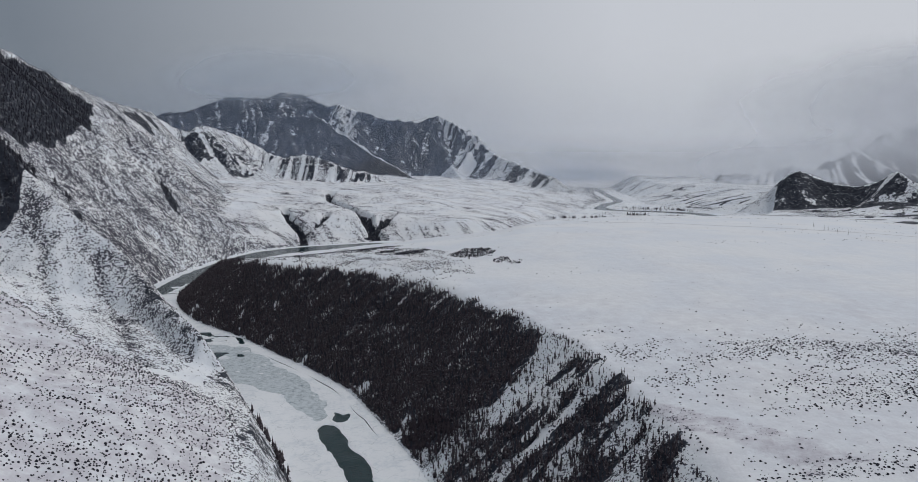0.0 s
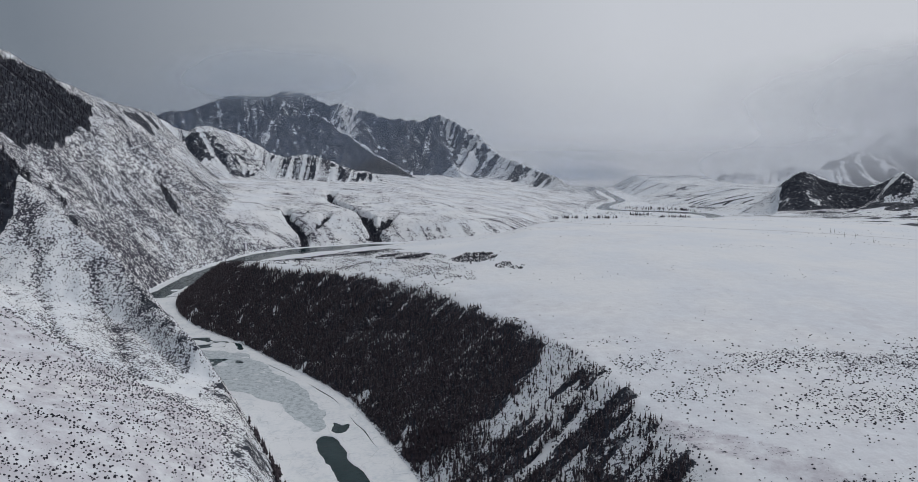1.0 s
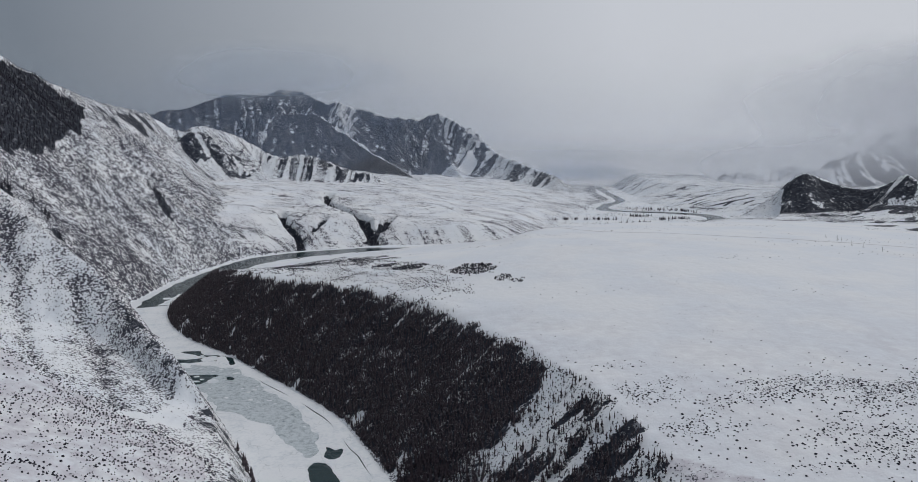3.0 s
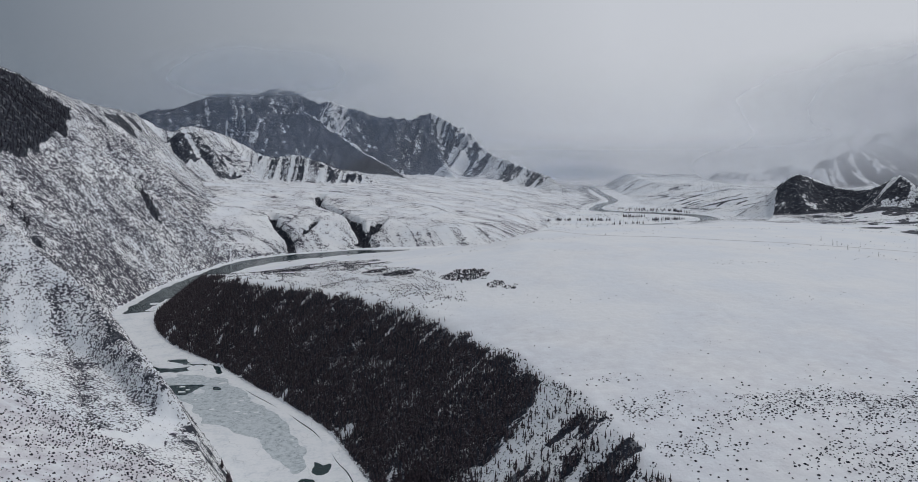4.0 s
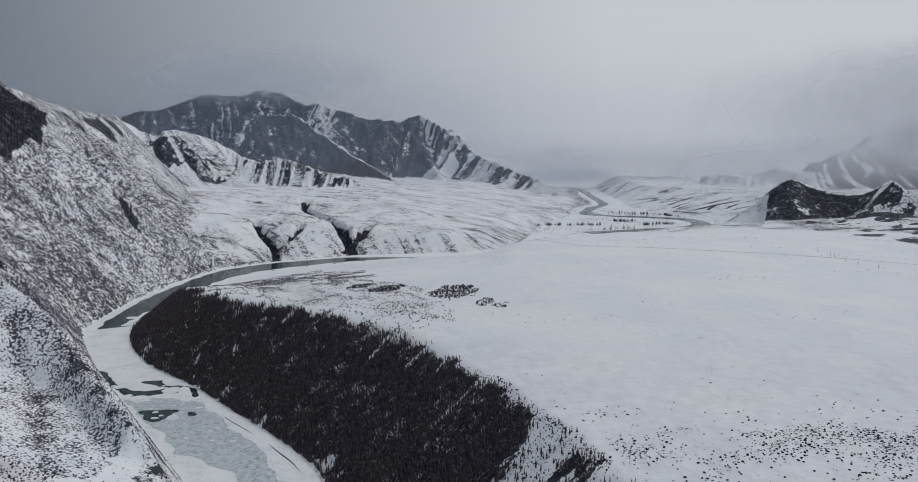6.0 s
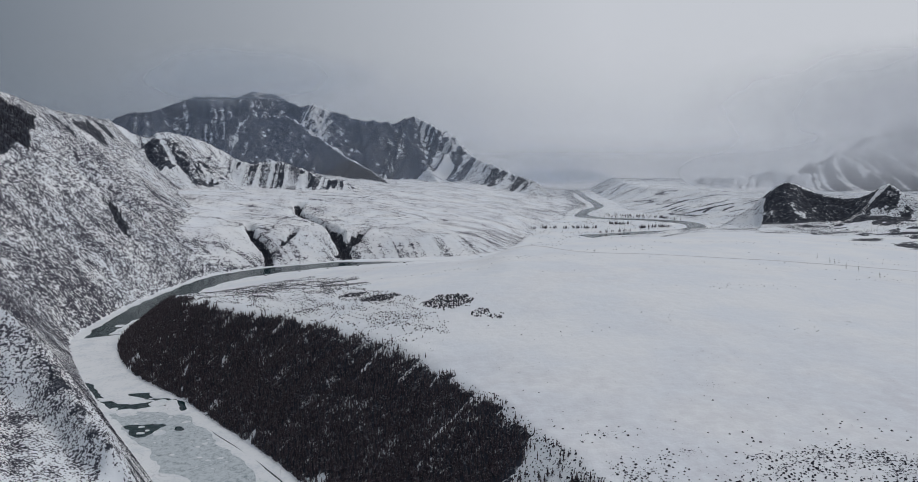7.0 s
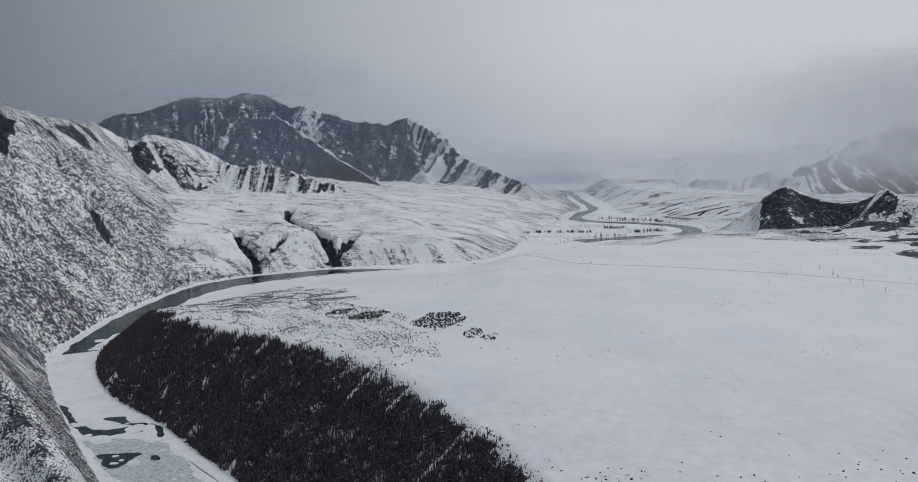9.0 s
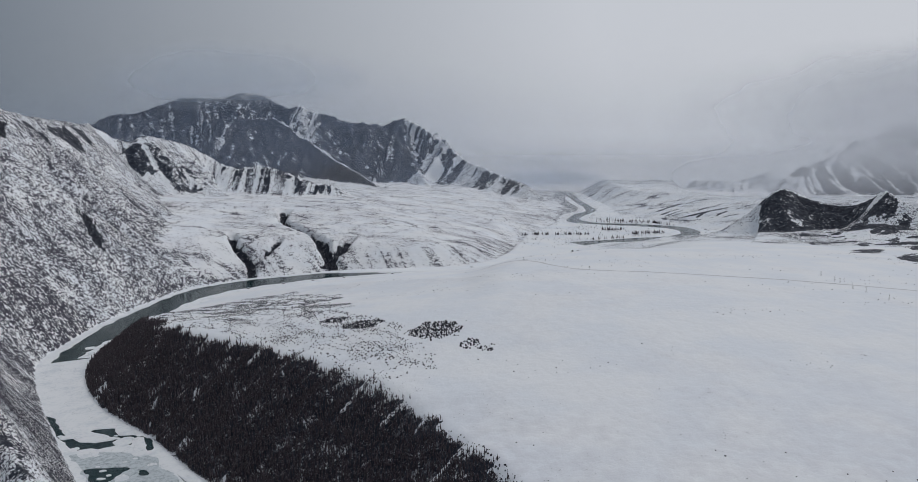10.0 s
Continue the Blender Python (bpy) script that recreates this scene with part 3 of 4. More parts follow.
def forest(x, y, dr, ar):
    """How densely the wood on the bank stands, 0 to 1."""
    rib = np.abs(wave((ar + 0.25 * dr) / 38.0, 0 * x, 31))
    edge = wood_rim(y)
    edge = edge + 3 * wave(ar / 6.0, 0 * x, 34) + 4 * wave(ar / 31.0, 0 * x, 35) + 9 * (np.mod(-ar / 41.0, 1.0) - 0.5)
    full = step(dr, 1, 5) * step(edge - dr, -1, 5) * step(1165 + 0.8 * (-353 - x) - y, 0, 25)
    gaps = 1 - 0.7 * step(fbm(x * 1.4 + y * 0.4, y * 0.5 - x * 0.3, 24, 3, 36), 0.50, 0.62)
    lanes = step(wave(ar / 6.0 + 0.3 * wave(dr / 30, ar / 60, 41), dr / 160.0, 40), 0.74, 0.86) * step(dr + 30 * wave(ar / 23.0, 0 * x, 42), 70, 105) * (ar > 5590)
    foot = step(fbm(ar, dr * 0.6, 16, 3, 43), 0.16, 0.40) * step(dr, 30, 16)
    for at, low, wide in LANES_DOWN:
        off = np.abs(ar - at - 2.0 * wave(dr / 24.0, at + 0 * x, 73))
        lanes = np.maximum(lanes, 1.25 * step(off, wide, wide * 0.5) * step(dr + 8 * rib, low, low + 14))
    gaps = gaps * (1 - 0.75 * np.minimum(lanes, 1.3)) * (1 - 0.7 * foot)
    # south of its corner the wood breaks up into bands that run down the bank
    pos = ar + 5 * wave(x / 14, y / 14, 37)
    bands = np.zeros(np.shape(x))
    for lo, hi in ((5478, 5524), (5438, 5470), (5400, 5430), (5354, 5385)):
        bands = np.maximum(bands, step(pos, lo - 3, lo + 3) * step(pos, hi + 3, hi - 3))
    bands = bands * (0.22 + 0.60 * step(fbm(ar, dr * 0.3, 7, 3, 72), -0.25, 0.20))
    low = 0.48 * step(dr + 12 * wave(ar / 17.0, 0 * x, 39), 74, 52) * step(pos, 5470, 5500)
    thin = np.maximum(step(pos + 7 * wave(dr / 9.0, 0 * x, 28) + 0.15 * (130 - dr), 5558, 5578), np.maximum(np.maximum(bands, low), 0.16 + 0.30 * step(fbm(ar * 1.0, dr * 0.3, 12, 3, 38), 0.0, 0.30)))
    return full * gaps * thin


# snowy lanes down the wooded bank: where along it, how far up they begin, half width
LANES_DOWN = [(5974, 92, 2.5), (5787, 88, 2.7), (5744, 94, 2.4), (5712, 104, 2.2), (5655, 80, 2.8)]
# dark brush at the foot of the right-hand hill: middle and half sizes
BRUSH = [(957, 1551, 74, 46), (945, 1405, 80, 60), (1262, 1870, 40, 26), (1184, 1916, 26, 24), (1001, 1875, 24, 24), (1093, 1885, 22, 21), (844, 1767, 16, 6), (1166, 1841, 28, 24),
         (1178, 1995, 20, 24), (1060, 1800, 18, 6), (1040, 1690, 30, 21), (1130, 1720, 36, 24), (1240, 1760, 40, 27), (1100, 1600, 34, 27)]
# strips of wood in the folds of the far terraces: two ends and half width
FOLDS = [((1063, 3188), (1205, 3280), 9), ((1053, 3096), (1154, 3157), 6), ((1058, 3050), (1150, 3105), 5), ((1096, 2969), (1307, 3010), 8), ((1142, 2927), (1216, 2999), 6),
         ((1205, 2890), (1272, 2943), 6), ((1216, 2849), (1285, 2863), 7), ((1230, 3260), (1330, 3290), 7), ((1330, 2960), (1420, 2990), 6)]


def hill_share(f):
    return step(f, 0.0, 0.025)


RAVINES = [(curve([(-395, 1770), (-420, 1850), (-470, 1900), (-490, 1960)], 3), 17, 38),
           (curve([(-420, 1850), (-385, 1900), (-372, 1960)], 3), 13, 30),
           (curve([(-205, 1850), (-250, 1960), (-300, 2060), (-400, 2180), (-430, 2330)], 3), 20, 36),
           (curve([(-250, 1900), (-215, 1960), (-190, 2040)], 3), 16, 34)]


def grid_mesh(name, x, y, z, wrap, attrs, mat):
    """One sheet from a table of points: rows outwards, columns round."""
    rows, cols = x.shape
    idx = np.arange(rows * cols).reshape(rows, cols)
    nxt = np.roll(idx, -1, axis=1) if wrap else idx[:, 1:]
    cur = idx if wrap else idx[:, :-1]
    quads = np.stack([cur[:-1], cur[1:], nxt[1:], nxt[:-1]], -1).reshape(-1, 4)
    me = bpy.data.meshes.new(name)
    me.vertices.add(rows * cols)
    me.vertices.foreach_set("co", np.stack([x, y, z], -1).astype(np.float32).ravel())
    me.loops.add(quads.size)
    me.loops.foreach_set("vertex_index", quads.astype(np.int32).ravel())
    me.polygons.add(len(quads))
    me.polygons.foreach_set("loop_start", np.arange(0, quads.size, 4, dtype=np.int32))
    me.update(calc_edges=True)
    for key, values in attrs.items():
        me.attributes.new(key, "FLOAT", "POINT").data.foreach_set("value", values.astype(np.float32).ravel())
    me.materials.append(mat)
    me.shade_smooth()
    return new(name, me)


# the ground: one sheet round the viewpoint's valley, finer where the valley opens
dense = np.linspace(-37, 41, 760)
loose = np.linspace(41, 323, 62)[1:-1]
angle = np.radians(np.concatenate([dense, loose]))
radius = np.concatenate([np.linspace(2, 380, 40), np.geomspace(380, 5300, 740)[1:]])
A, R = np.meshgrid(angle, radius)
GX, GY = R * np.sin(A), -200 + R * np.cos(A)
GZ, G_SCRUB, G_WOOD, G_STRAW_GREY, _, _, G_LEAN, G_ELSE, G_TURN = survey(GX, GY)


def eastward(x, y, z):
    """How steeply the ground falls towards +x."""
    ax, ay, az = (np.gradient(v, axis=0) for v in (x, y, z))
    bx, by, bz = ((np.roll(v, -1, axis=1) - np.roll(v, 1, axis=1)) / 2 for v in (x, y, z))
    return -(az * by - bz * ay) / (ax * by - bx * ay + 1e-9)


# snow lies on the lee faces of the mountains, wood and rock show on the others
lee = eastward(GX, GY, GZ) + 0.10 * fbm(GX, GY, 45, 3, 92)
G_WOOD = np.where(G_LEAN < 5, G_ELSE * (1 - step(lee, G_LEAN - 0.32, G_LEAN + 0.32)), G_WOOD - G_TURN * np.clip(lee, -0.6, 1.0))
ground = grid_mesh("ground", GX, GY, GZ, True, {"scrub": G_SCRUB, "wood": G_WOOD, "straw_grey": G_STRAW_GREY}, GROUND)
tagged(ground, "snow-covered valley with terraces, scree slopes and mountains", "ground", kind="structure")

# ---- the river: open water and ice ----
def sheet(name, outline, holes, z, thick, mat, parent=None):
    """A slab with an outline and holes, open below the water line."""
    bm = bmesh.new()
    edges = []
    for ring in [outline] + holes:
        vs = [bm.verts.new((px, py, z)) for px, py in ring]
        edges += [bm.edges.new((a, b)) for a, b in zip(vs, vs[1:] + vs[:1])]
    bmesh.ops.triangle_fill(bm, use_beauty=True, use_dissolve=False, edges=edges)
    bmesh.ops.recalc_face_normals(bm, faces=bm.faces)
    if sum(f.normal.z for f in bm.faces) < 0:
        bmesh.ops.reverse_faces(bm, faces=bm.faces)
    rim = [e for e in bm.edges if len(e.link_faces) == 1]
    ext = bmesh.ops.extrude_edge_only(bm, edges=rim)["geom"]
    for v in ext:
        if isinstance(v, bmesh.types.BMVert):
            v.co.z -= thick
    bmesh.ops.recalc_face_normals(bm, faces=bm.faces)
    me = bpy.data.meshes.new(name)
    bm.to_mesh(me)
    bm.free()
    me.materials.append(mat)
    ob = new(name, me)
    ob.parent = parent
    return ob


def jagged(corners, amount=2.5, grain=9.0, steps=9, seed=0):
    """A closed outline through the corners with a broken edge."""
    p = np.array(corners + corners[:3], float)
    t = np.linspace(0, 1, steps, endpoint=False)[:, None]
    q = np.vstack([0.5 * (2 * b + (c - a) * t + (2 * a - 5 * b + 4 * c - d) * t**2 + (3 * b - a - 3 * c + d) * t**3)
                   for a, b, c, d in zip(p[:-3], p[1:-2], p[2:-1], p[3:])])
    dx = amount * fbm(q[:, 0], q[:, 1], grain, 3, 70 + seed)
    dy = amount * fbm(q[:, 0], q[:, 1], grain, 3, 90 + seed)
    return [(float(a + b), float(c + d)) for a, b, c, d in zip(q[:, 0], dx, q[:, 1], dy)]


def between(line, lo, hi):
    return [(float(p[0]), float(p[1])) for p in line if lo <= p[1] <= hi]


def roughened(pts, amount, seed, shift=0.0):
    q = np.array(pts)
    n = max(2, int(np.abs(np.diff(q, axis=0)).sum() / 4))
    cum = np.concatenate([[0], np.cumsum(np.hypot(*np.diff(q, axis=0).T))])
    s = np.linspace(0, cum[-1], n)
    x, y = np.interp(s, cum, q[:, 0]), np.interp(s, cum, q[:, 1])
    tx, ty = np.gradient(x), np.gradient(y)
    ll = np.hypot(tx, ty) + 1e-9
    off = shift + amount * fbm(x, y, 26, 4, seed)
    return [(float(a), float(b)) for a, b in zip(x + off * ty / ll, y - off * tx / ll)]


me = bpy.data.meshes.new("river_water")
me.from_pydata([(-900, -1200, 0), (1500, -1200, 0), (1500, 4950, 0), (-900, 4950, 0)], [], [(0, 1, 2, 3)])
me.materials.append(WATER)
water = tagged(new("river_water", me), "dark green open water of a half-frozen river", "water", kind="structure")

POOLS = [
    [(-121, 580), (-111, 583), (-98, 566), (-86, 534), (-70, 514), (-62, 480), (-56, 430), (-70, 425), (-80, 477), (-89, 502), (-103, 528), (-119, 561)],
    [(-113, 613), (-106, 609), (-100, 611), (-99, 600), (-102, 590), (-109, 591), (-112, 600)],
    [(-431, 947), (-415, 936), (-392, 905), (-369, 881), (-350, 869), (-330, 871), (-322, 880), (-353, 896), (-350, 903), (-331, 904), (-318, 892), (-298, 884), (-282, 873), (-270, 850), (-280, 846),
     (-303, 862), (-328, 852), (-346, 850), (-369, 868), (-402, 908)],
    [(-320, 804), (-299, 808), (-276, 808), (-279, 796), (-283, 782), (-289, 775), (-304, 783)],
    [(-265, 800), (-260, 803), (-252, 795), (-259, 791)],
]
# cracks where the shelf has parted from the shore
CRACKS = []
for lo, hi, off, wide, seed in ((540, 640, -10.0, 1.0, 81), (655, 730, -9.0, 1.4, 82), (742, 812, -9.5, 1.2, 83)):
    edge = roughened(between(RIGHT_BANK, lo, hi), 1.5, seed, off)
    n = len(edge)
    CRACKS.append(edge + [(px - wide * math.sin(math.pi * (i + 0.5) / n), py - 0.6 * wide * math.sin(math.pi * (i + 0.5) / n)) for i, (px, py) in enumerate(edge)][::-1])
left_side = roughened(between(LEFT_BANK, -600, 1150), 2.0, 71, -6.0)
right_side = roughened(between(RIGHT_BANK, -600, 1180), 2.0, 72, 6.0)
main_ice = sheet("river_ice", left_side + right_side[::-1], [jagged(p, 2.6, 7.0, 9, k) for k, p in enumerate(POOLS)] + CRACKS, 0.45, 0.9, SNOW_ICE)
tagged(main_ice, "snow-covered river ice broken by dark pools", "ice", kind="structure")

# grey slush frozen into the channel
SLUSH_BED = [(-346, 842), (-326, 846), (-300, 842), (-282, 832), (-262, 830), (-245, 812), (-228, 792), (-196, 752), (-168, 710), (-140, 668), (-124, 630), (-118, 600), (-127, 592),
                     (-140, 606), (-160, 640), (-190, 672), (-220, 690), (-246, 712), (-276, 752), (-300, 780), (-314, 800), (-338, 828)]
slush_ring = jagged(SLUSH_BED, 9.0, 20.0, 9, 3)
slush = sheet("slush_ice", slush_ring, [jagged(POOLS[3], 2.6, 7.0, 9, 3), jagged(POOLS[4], 2.6, 7.0, 9, 4)], 0.49, 0.3, SLUSH)
tagged(slush, "grey frozen slush ice in the river channel", "ice", kind="structure")

# shelves of shore ice along the open reach
shore_l = roughened(between(LEFT_BANK, 1120, 1936), 1.5, 73, -8.0)
shore_l2 = roughened(between(LEFT_BANK, 1120, 1936), 6.0, 74, 16.0)
tagged(sheet("shore_ice", shore_l + shore_l2[::-1], [], 0.4, 0.8, SNOW_ICE), "white shelf of shore ice beside open water", "ice", kind="structure")
rb = [p for p in between(RIGHT_BANK, 1150, 1885)]
shore_r = roughened(rb, 1.5, 75, 8.0)
shore_r2 = roughened(rb, 8.0, 76, -20.0)
tagged(sheet("shore_ice", shore_r + shore_r2[::-1], [], 0.4, 0.8, SNOW_ICE), "broad white shelf of shore ice beside open water", "ice", kind="structure")

FLOES = [
    [(-334, 915), (-322, 911), (-310, 901), (-306, 888), (-319, 885), (-329, 897)],
    [(-319, 868), (-312, 880), (-303, 880), (-299, 868), (-307, 858)],
    [(-301, 876), (-292, 879), (-280, 857), (-271, 836), (-279, 832), (-291, 845)],
    [(-307, 891), (-304, 895), (-296, 888), (-299, 882)],
    [(-345, 849), (-330, 853), (-321, 840), (-334, 830)],
    [(-335, 880), (-320, 881), (-317, 877), (-331, 874)],
    [(-382, 886), (-372, 888), (-368, 880), (-378, 878)],
    [(-266, 842), (-261, 843), (-257, 834), (-264, 833)],
    [(-282, 790), (-274, 793), (-268, 784), (-277, 779)],
    [(-516, 1224), (-505, 1228), (-500, 1217), (-512, 1213)],
    [(-455, 1330), (-447, 1360), (-440, 1400), (-452, 1398), (-470, 1330), (-482, 1290), (-470, 1284)],
    [(-500, 1300), (-492, 1310), (-490, 1296), (-498, 1292)],
]
for k, ring in enumerate(FLOES):
    floe = sheet("ice_floe", jagged(ring, 1.6, 5.0, 7, 10 + k), [], 0.62, 1.1, SNOW_ICE)
    tagged(floe, "loose white ice floe drifting in dark water", "ice floe", "ice floes in the river")

# broken brash crowding the pools
small = np.random.default_rng(11)
for k in range(104):
    x, y = (small.uniform(-400, -262), small.uniform(838, 935)) if k < 30 else (small.uniform(-330, -130), small.uniform(625, 838))
    if not inside(np.array([x]), np.array([y]), POOLS[2] if k < 30 else SLUSH_BED)[0]:
        continue
    r, n = small.uniform(0.9, 3.6) * (1 if k < 30 or y > 770 else 0.7), int(small.integers(5, 8))
    ring = [(x + r * small.uniform(0.7, 1.2) * math.cos(6.283 * i / n) * 1.4, y + r * small.uniform(0.7, 1.2) * math.sin(6.283 * i / n)) for i in range(n)]
    tagged(sheet("ice_floe", jagged(ring, 0.4, 3.0, 3, 60 + k), [], 0.58 if k < 30 else 0.66, 1.0, SNOW_ICE), "small broken ice floe in the river", "ice floe", "ice floes in the river")

# ---- track, boulders and posts on the terrace ----
def ribbon(name, line, width, lift, mat):
    """A strip laid over the ground along a line."""
    q = curve(line, 12)
    t = np.gradient(q[:, :2], axis=0)
    t = t / np.hypot(t[:, 0], t[:, 1])[:, None]
    cols = []
    for off in (-0.5, -0.25, 0.0, 0.25, 0.5):
        x, y = q[:, 0] + t[:, 1] * off * width, q[:, 1] - t[:, 0] * off * width
        cols.append(np.stack([x, y, land(x, y)[0] + lift - 0.25 * (abs(off) > 0.4)], -1))
    P = np.stack(cols, 1)
    n, k = P.shape[:2]
    faces = [(i * k + j, i * k + j + 1, (i + 1) * k + j + 1, (i + 1) * k + j) for i in range(n - 1) for j in range(k - 1)]
    me = bpy.data.meshes.new(name)
    me.from_pydata([tuple(map(float, v)) for v in P.reshape(-1, 3)], [], faces)
    me.materials.append(mat)
    me.shade_smooth()
    return new(name, me)


ROAD = ice_material("packed_track_snow", (0.40, 0.40, 0.42), (0.66, 0.67, 0.69), 0.12, 0.9)
track = ribbon("road", [(120, 1420), (200, 1330), (225, 1262), (260, 1200), (341, 1165), (430, 1140), (500, 1112), (570, 1086), (700, 1030), (1000, 930)], 5.0, 0.35, ROAD)
tagged(track, "snow-covered track over the terrace", "road", kind="structure")

STONE, sn, sl_, sb = material("grey_boulder", 0.9, 0.2)
geo = sn.new("ShaderNodeTexCoord").outputs["Object"]
sl_.new(mixed(sn, sl_, noise_node(sn, sl_, geo, 1.2), (0.035, 0.035, 0.038), (0.11, 0.105, 0.10)), sb.inputs["Base Color"])


def lump(name, seed, sx, sy, sz, mat, flat=-0.5):
    r = np.random.default_rng(seed)
    bm = bmesh.new()
    bmesh.ops.create_icosphere(bm, subdivisions=2, radius=1.0)
    for v in bm.verts:
        k = 1 + 0.22 * wave(np.array([v.co.x * 1.7 + seed]), np.array([v.co.y * 1.7 + v.co.z]), 3)[0] + r.uniform(-0.05, 0.05)
        v.co = Vector((v.co.x * sx * k, v.co.y * sy * k, max(v.co.z, flat) * sz * k))
    me = bpy.data.meshes.new(name)
    bm.to_mesh(me)
    bm.free()
    me.materials.append(mat)
    return me


for k, f in enumerate((0.05, 0.16, 0.26, 0.35, 0.44, 0.58, 0.86)):
    i = f * (len(NORTH_BANK) - 6) + 2
    a, b = NORTH_BANK[int(i)], NORTH_BANK[int(i) + 1]
    p = a + (i - int(i)) * (b - a)
    x, y = float(p[0]) - 6, float(p[1]) + 8
    rock = tagged(new("boulder", lump("boulder", k, 3.4, 2.4, 2.2, STONE)), "dark snow-capped boulder at the water's edge", "boulder", "boulders in the shore ice")
    rock.location = (x, y, 0.9)
    cap = new("snow_cap", lump("snow_cap", k + 30, 3.2, 2.3, 0.8, SNOW_ICE, -0.2))
    cap.parent, cap.location = rock, (0, 0, 1.75)

WOOD, pn, pl, pb = material("weathered_pole_wood", 0.9, 0.2)
geo = pn.new("ShaderNodeTexCoord").outputs["Object"]
pl.new(mixed(pn, pl, noise_node(pn, pl, geo, 3.0), (0.05, 0.045, 0.04), (0.13, 0.115, 0.10)), pb.inputs["Base Color"])


def rod(name, a, b, r, mat, sides=8):
    """A tapered round bar from a to b."""
    a, b = Vector(a), Vector(b)
    q = (b - a).to_track_quat("Z", "Y")
    v = [tuple(p + q @ Vector((w * math.cos(k * 6.283 / sides), w * math.sin(k * 6.283 / sides), 0))) for p, w in ((a, r), (b, r * 0.75)) for k in range(sides)]
    f = [(k, (k + 1) % sides, sides + (k + 1) % sides, sides + k) for k in range(sides)] + [tuple(range(sides))[::-1], tuple(range(sides, 2 * sides))]
    me = bpy.data.meshes.new(name)
    me.from_pydata(v, [], f)
    me.materials.append(mat)
    return me


post, arm, brace = rod("pole", (0, 0, -0.4), (0, 0, 7.5), 0.13, WOOD), rod("crossarm", (-1.1, 0, 6.9), (1.1, 0, 6.9), 0.07, WOOD), rod("strut", (1.6, 0, -0.3), (0.1, 0, 5.0), 0.09, WOOD)
for x, y in ((609, 1148), (601, 1100), (598, 1083), (591, 1043), (595, 1021), (597, 979)):
    pole = tagged(new("utility_pole"), "thin weathered wooden pole beside a snowy track", "utility pole", "poles along the track")
    pole.location = (x, y, float(land(np.array([x]), np.array([y]))[0][0]))
    for nm, me in (("pole", post), ("crossarm", arm), ("strut", brace)):
        new(nm, me).parent = pole

# ---- plants ----
rng = np.random.default_rng(5)


def conifer(seed):
    """A narrow winter larch, one unit high: trunk and ragged tiers of boughs, as (points, faces) each."""
    r = np.random.default_rng(seed)
    tv, tf = [], []
    for z, w in ((-0.06, 0.018), (0.5, 0.011), (0.96, 0.003)):
        tv += [(w * math.cos(a), w * math.sin(a), z) for a in (0, 2.09, 4.19)]
    for k in (0, 3):
        tf += [(k + i, k + (i + 1) % 3, k + 3 + (i + 1) % 3) for i in range(3)] + [(k + i, k + 3 + (i + 1) % 3, k + 3 + i) for i in range(3)]
    cv, cf = [], []
    tiers = 5
    for t in range(tiers):
        f = t / (tiers - 1)
        z = 0.13 + 0.74 * f + r.uniform(-0.02, 0.02)
        w = (0.165 * (1 - f) ** 0.8 + 0.025) * r.uniform(0.8, 1.2) * (0.65 if t == 0 else 1)
        b, turn = len(cv), r.uniform(0, 6.28)
        cv.append((r.uniform(-0.01, 0.01), r.uniform(-0.01, 0.01), z + 0.22))
        for k in range(6):
            a, ww = turn + k * 1.047 + r.uniform(-0.25, 0.25), w * r.uniform(0.5, 1.25)
            cv.append((ww * math.cos(a), ww * math.sin(a), z - r.uniform(0.0, 0.07)))
        cf += [(b, b + 1 + k, b + 1 + (k + 1) % 6) for k in range(6)]
    return (np.array(tv), tf), (np.array(cv), cf)


def shrub(seed):
    """A low leafless bush: a ragged dome of twigs, about one unit wide."""
    r = np.random.default_rng(seed)
    v, f = [], []
    for z, w in ((-0.12, 0.44), (0.30, 0.42)):
        for k in range(6):
            a, ww = k * 1.047 + r.uniform(-0.3, 0.3), w * r.uniform(0.55, 1.2)
            v.append((ww * math.cos(a), ww * math.sin(a), z + r.uniform(-0.14, 0.22) * (z > 0)))
    v.append((r.uniform(-0.12, 0.12), r.uniform(-0.12, 0.12), r.uniform(0.45, 0.8)))
    for k in range(6):
        n = (k + 1) % 6
        f += [(k, n, 6 + n), (k, 6 + n, 6 + k), (6 + k, 6 + n, 12)]
    return np.array(v), f


def mesh_of(name, verts, faces, mat):
    me = bpy.data.meshes.new(name)
    me.from_pydata([tuple(map(float, v)) for v in verts], [], [tuple(map(int, q)) for q in faces])
    me.materials.append(mat)
    return me


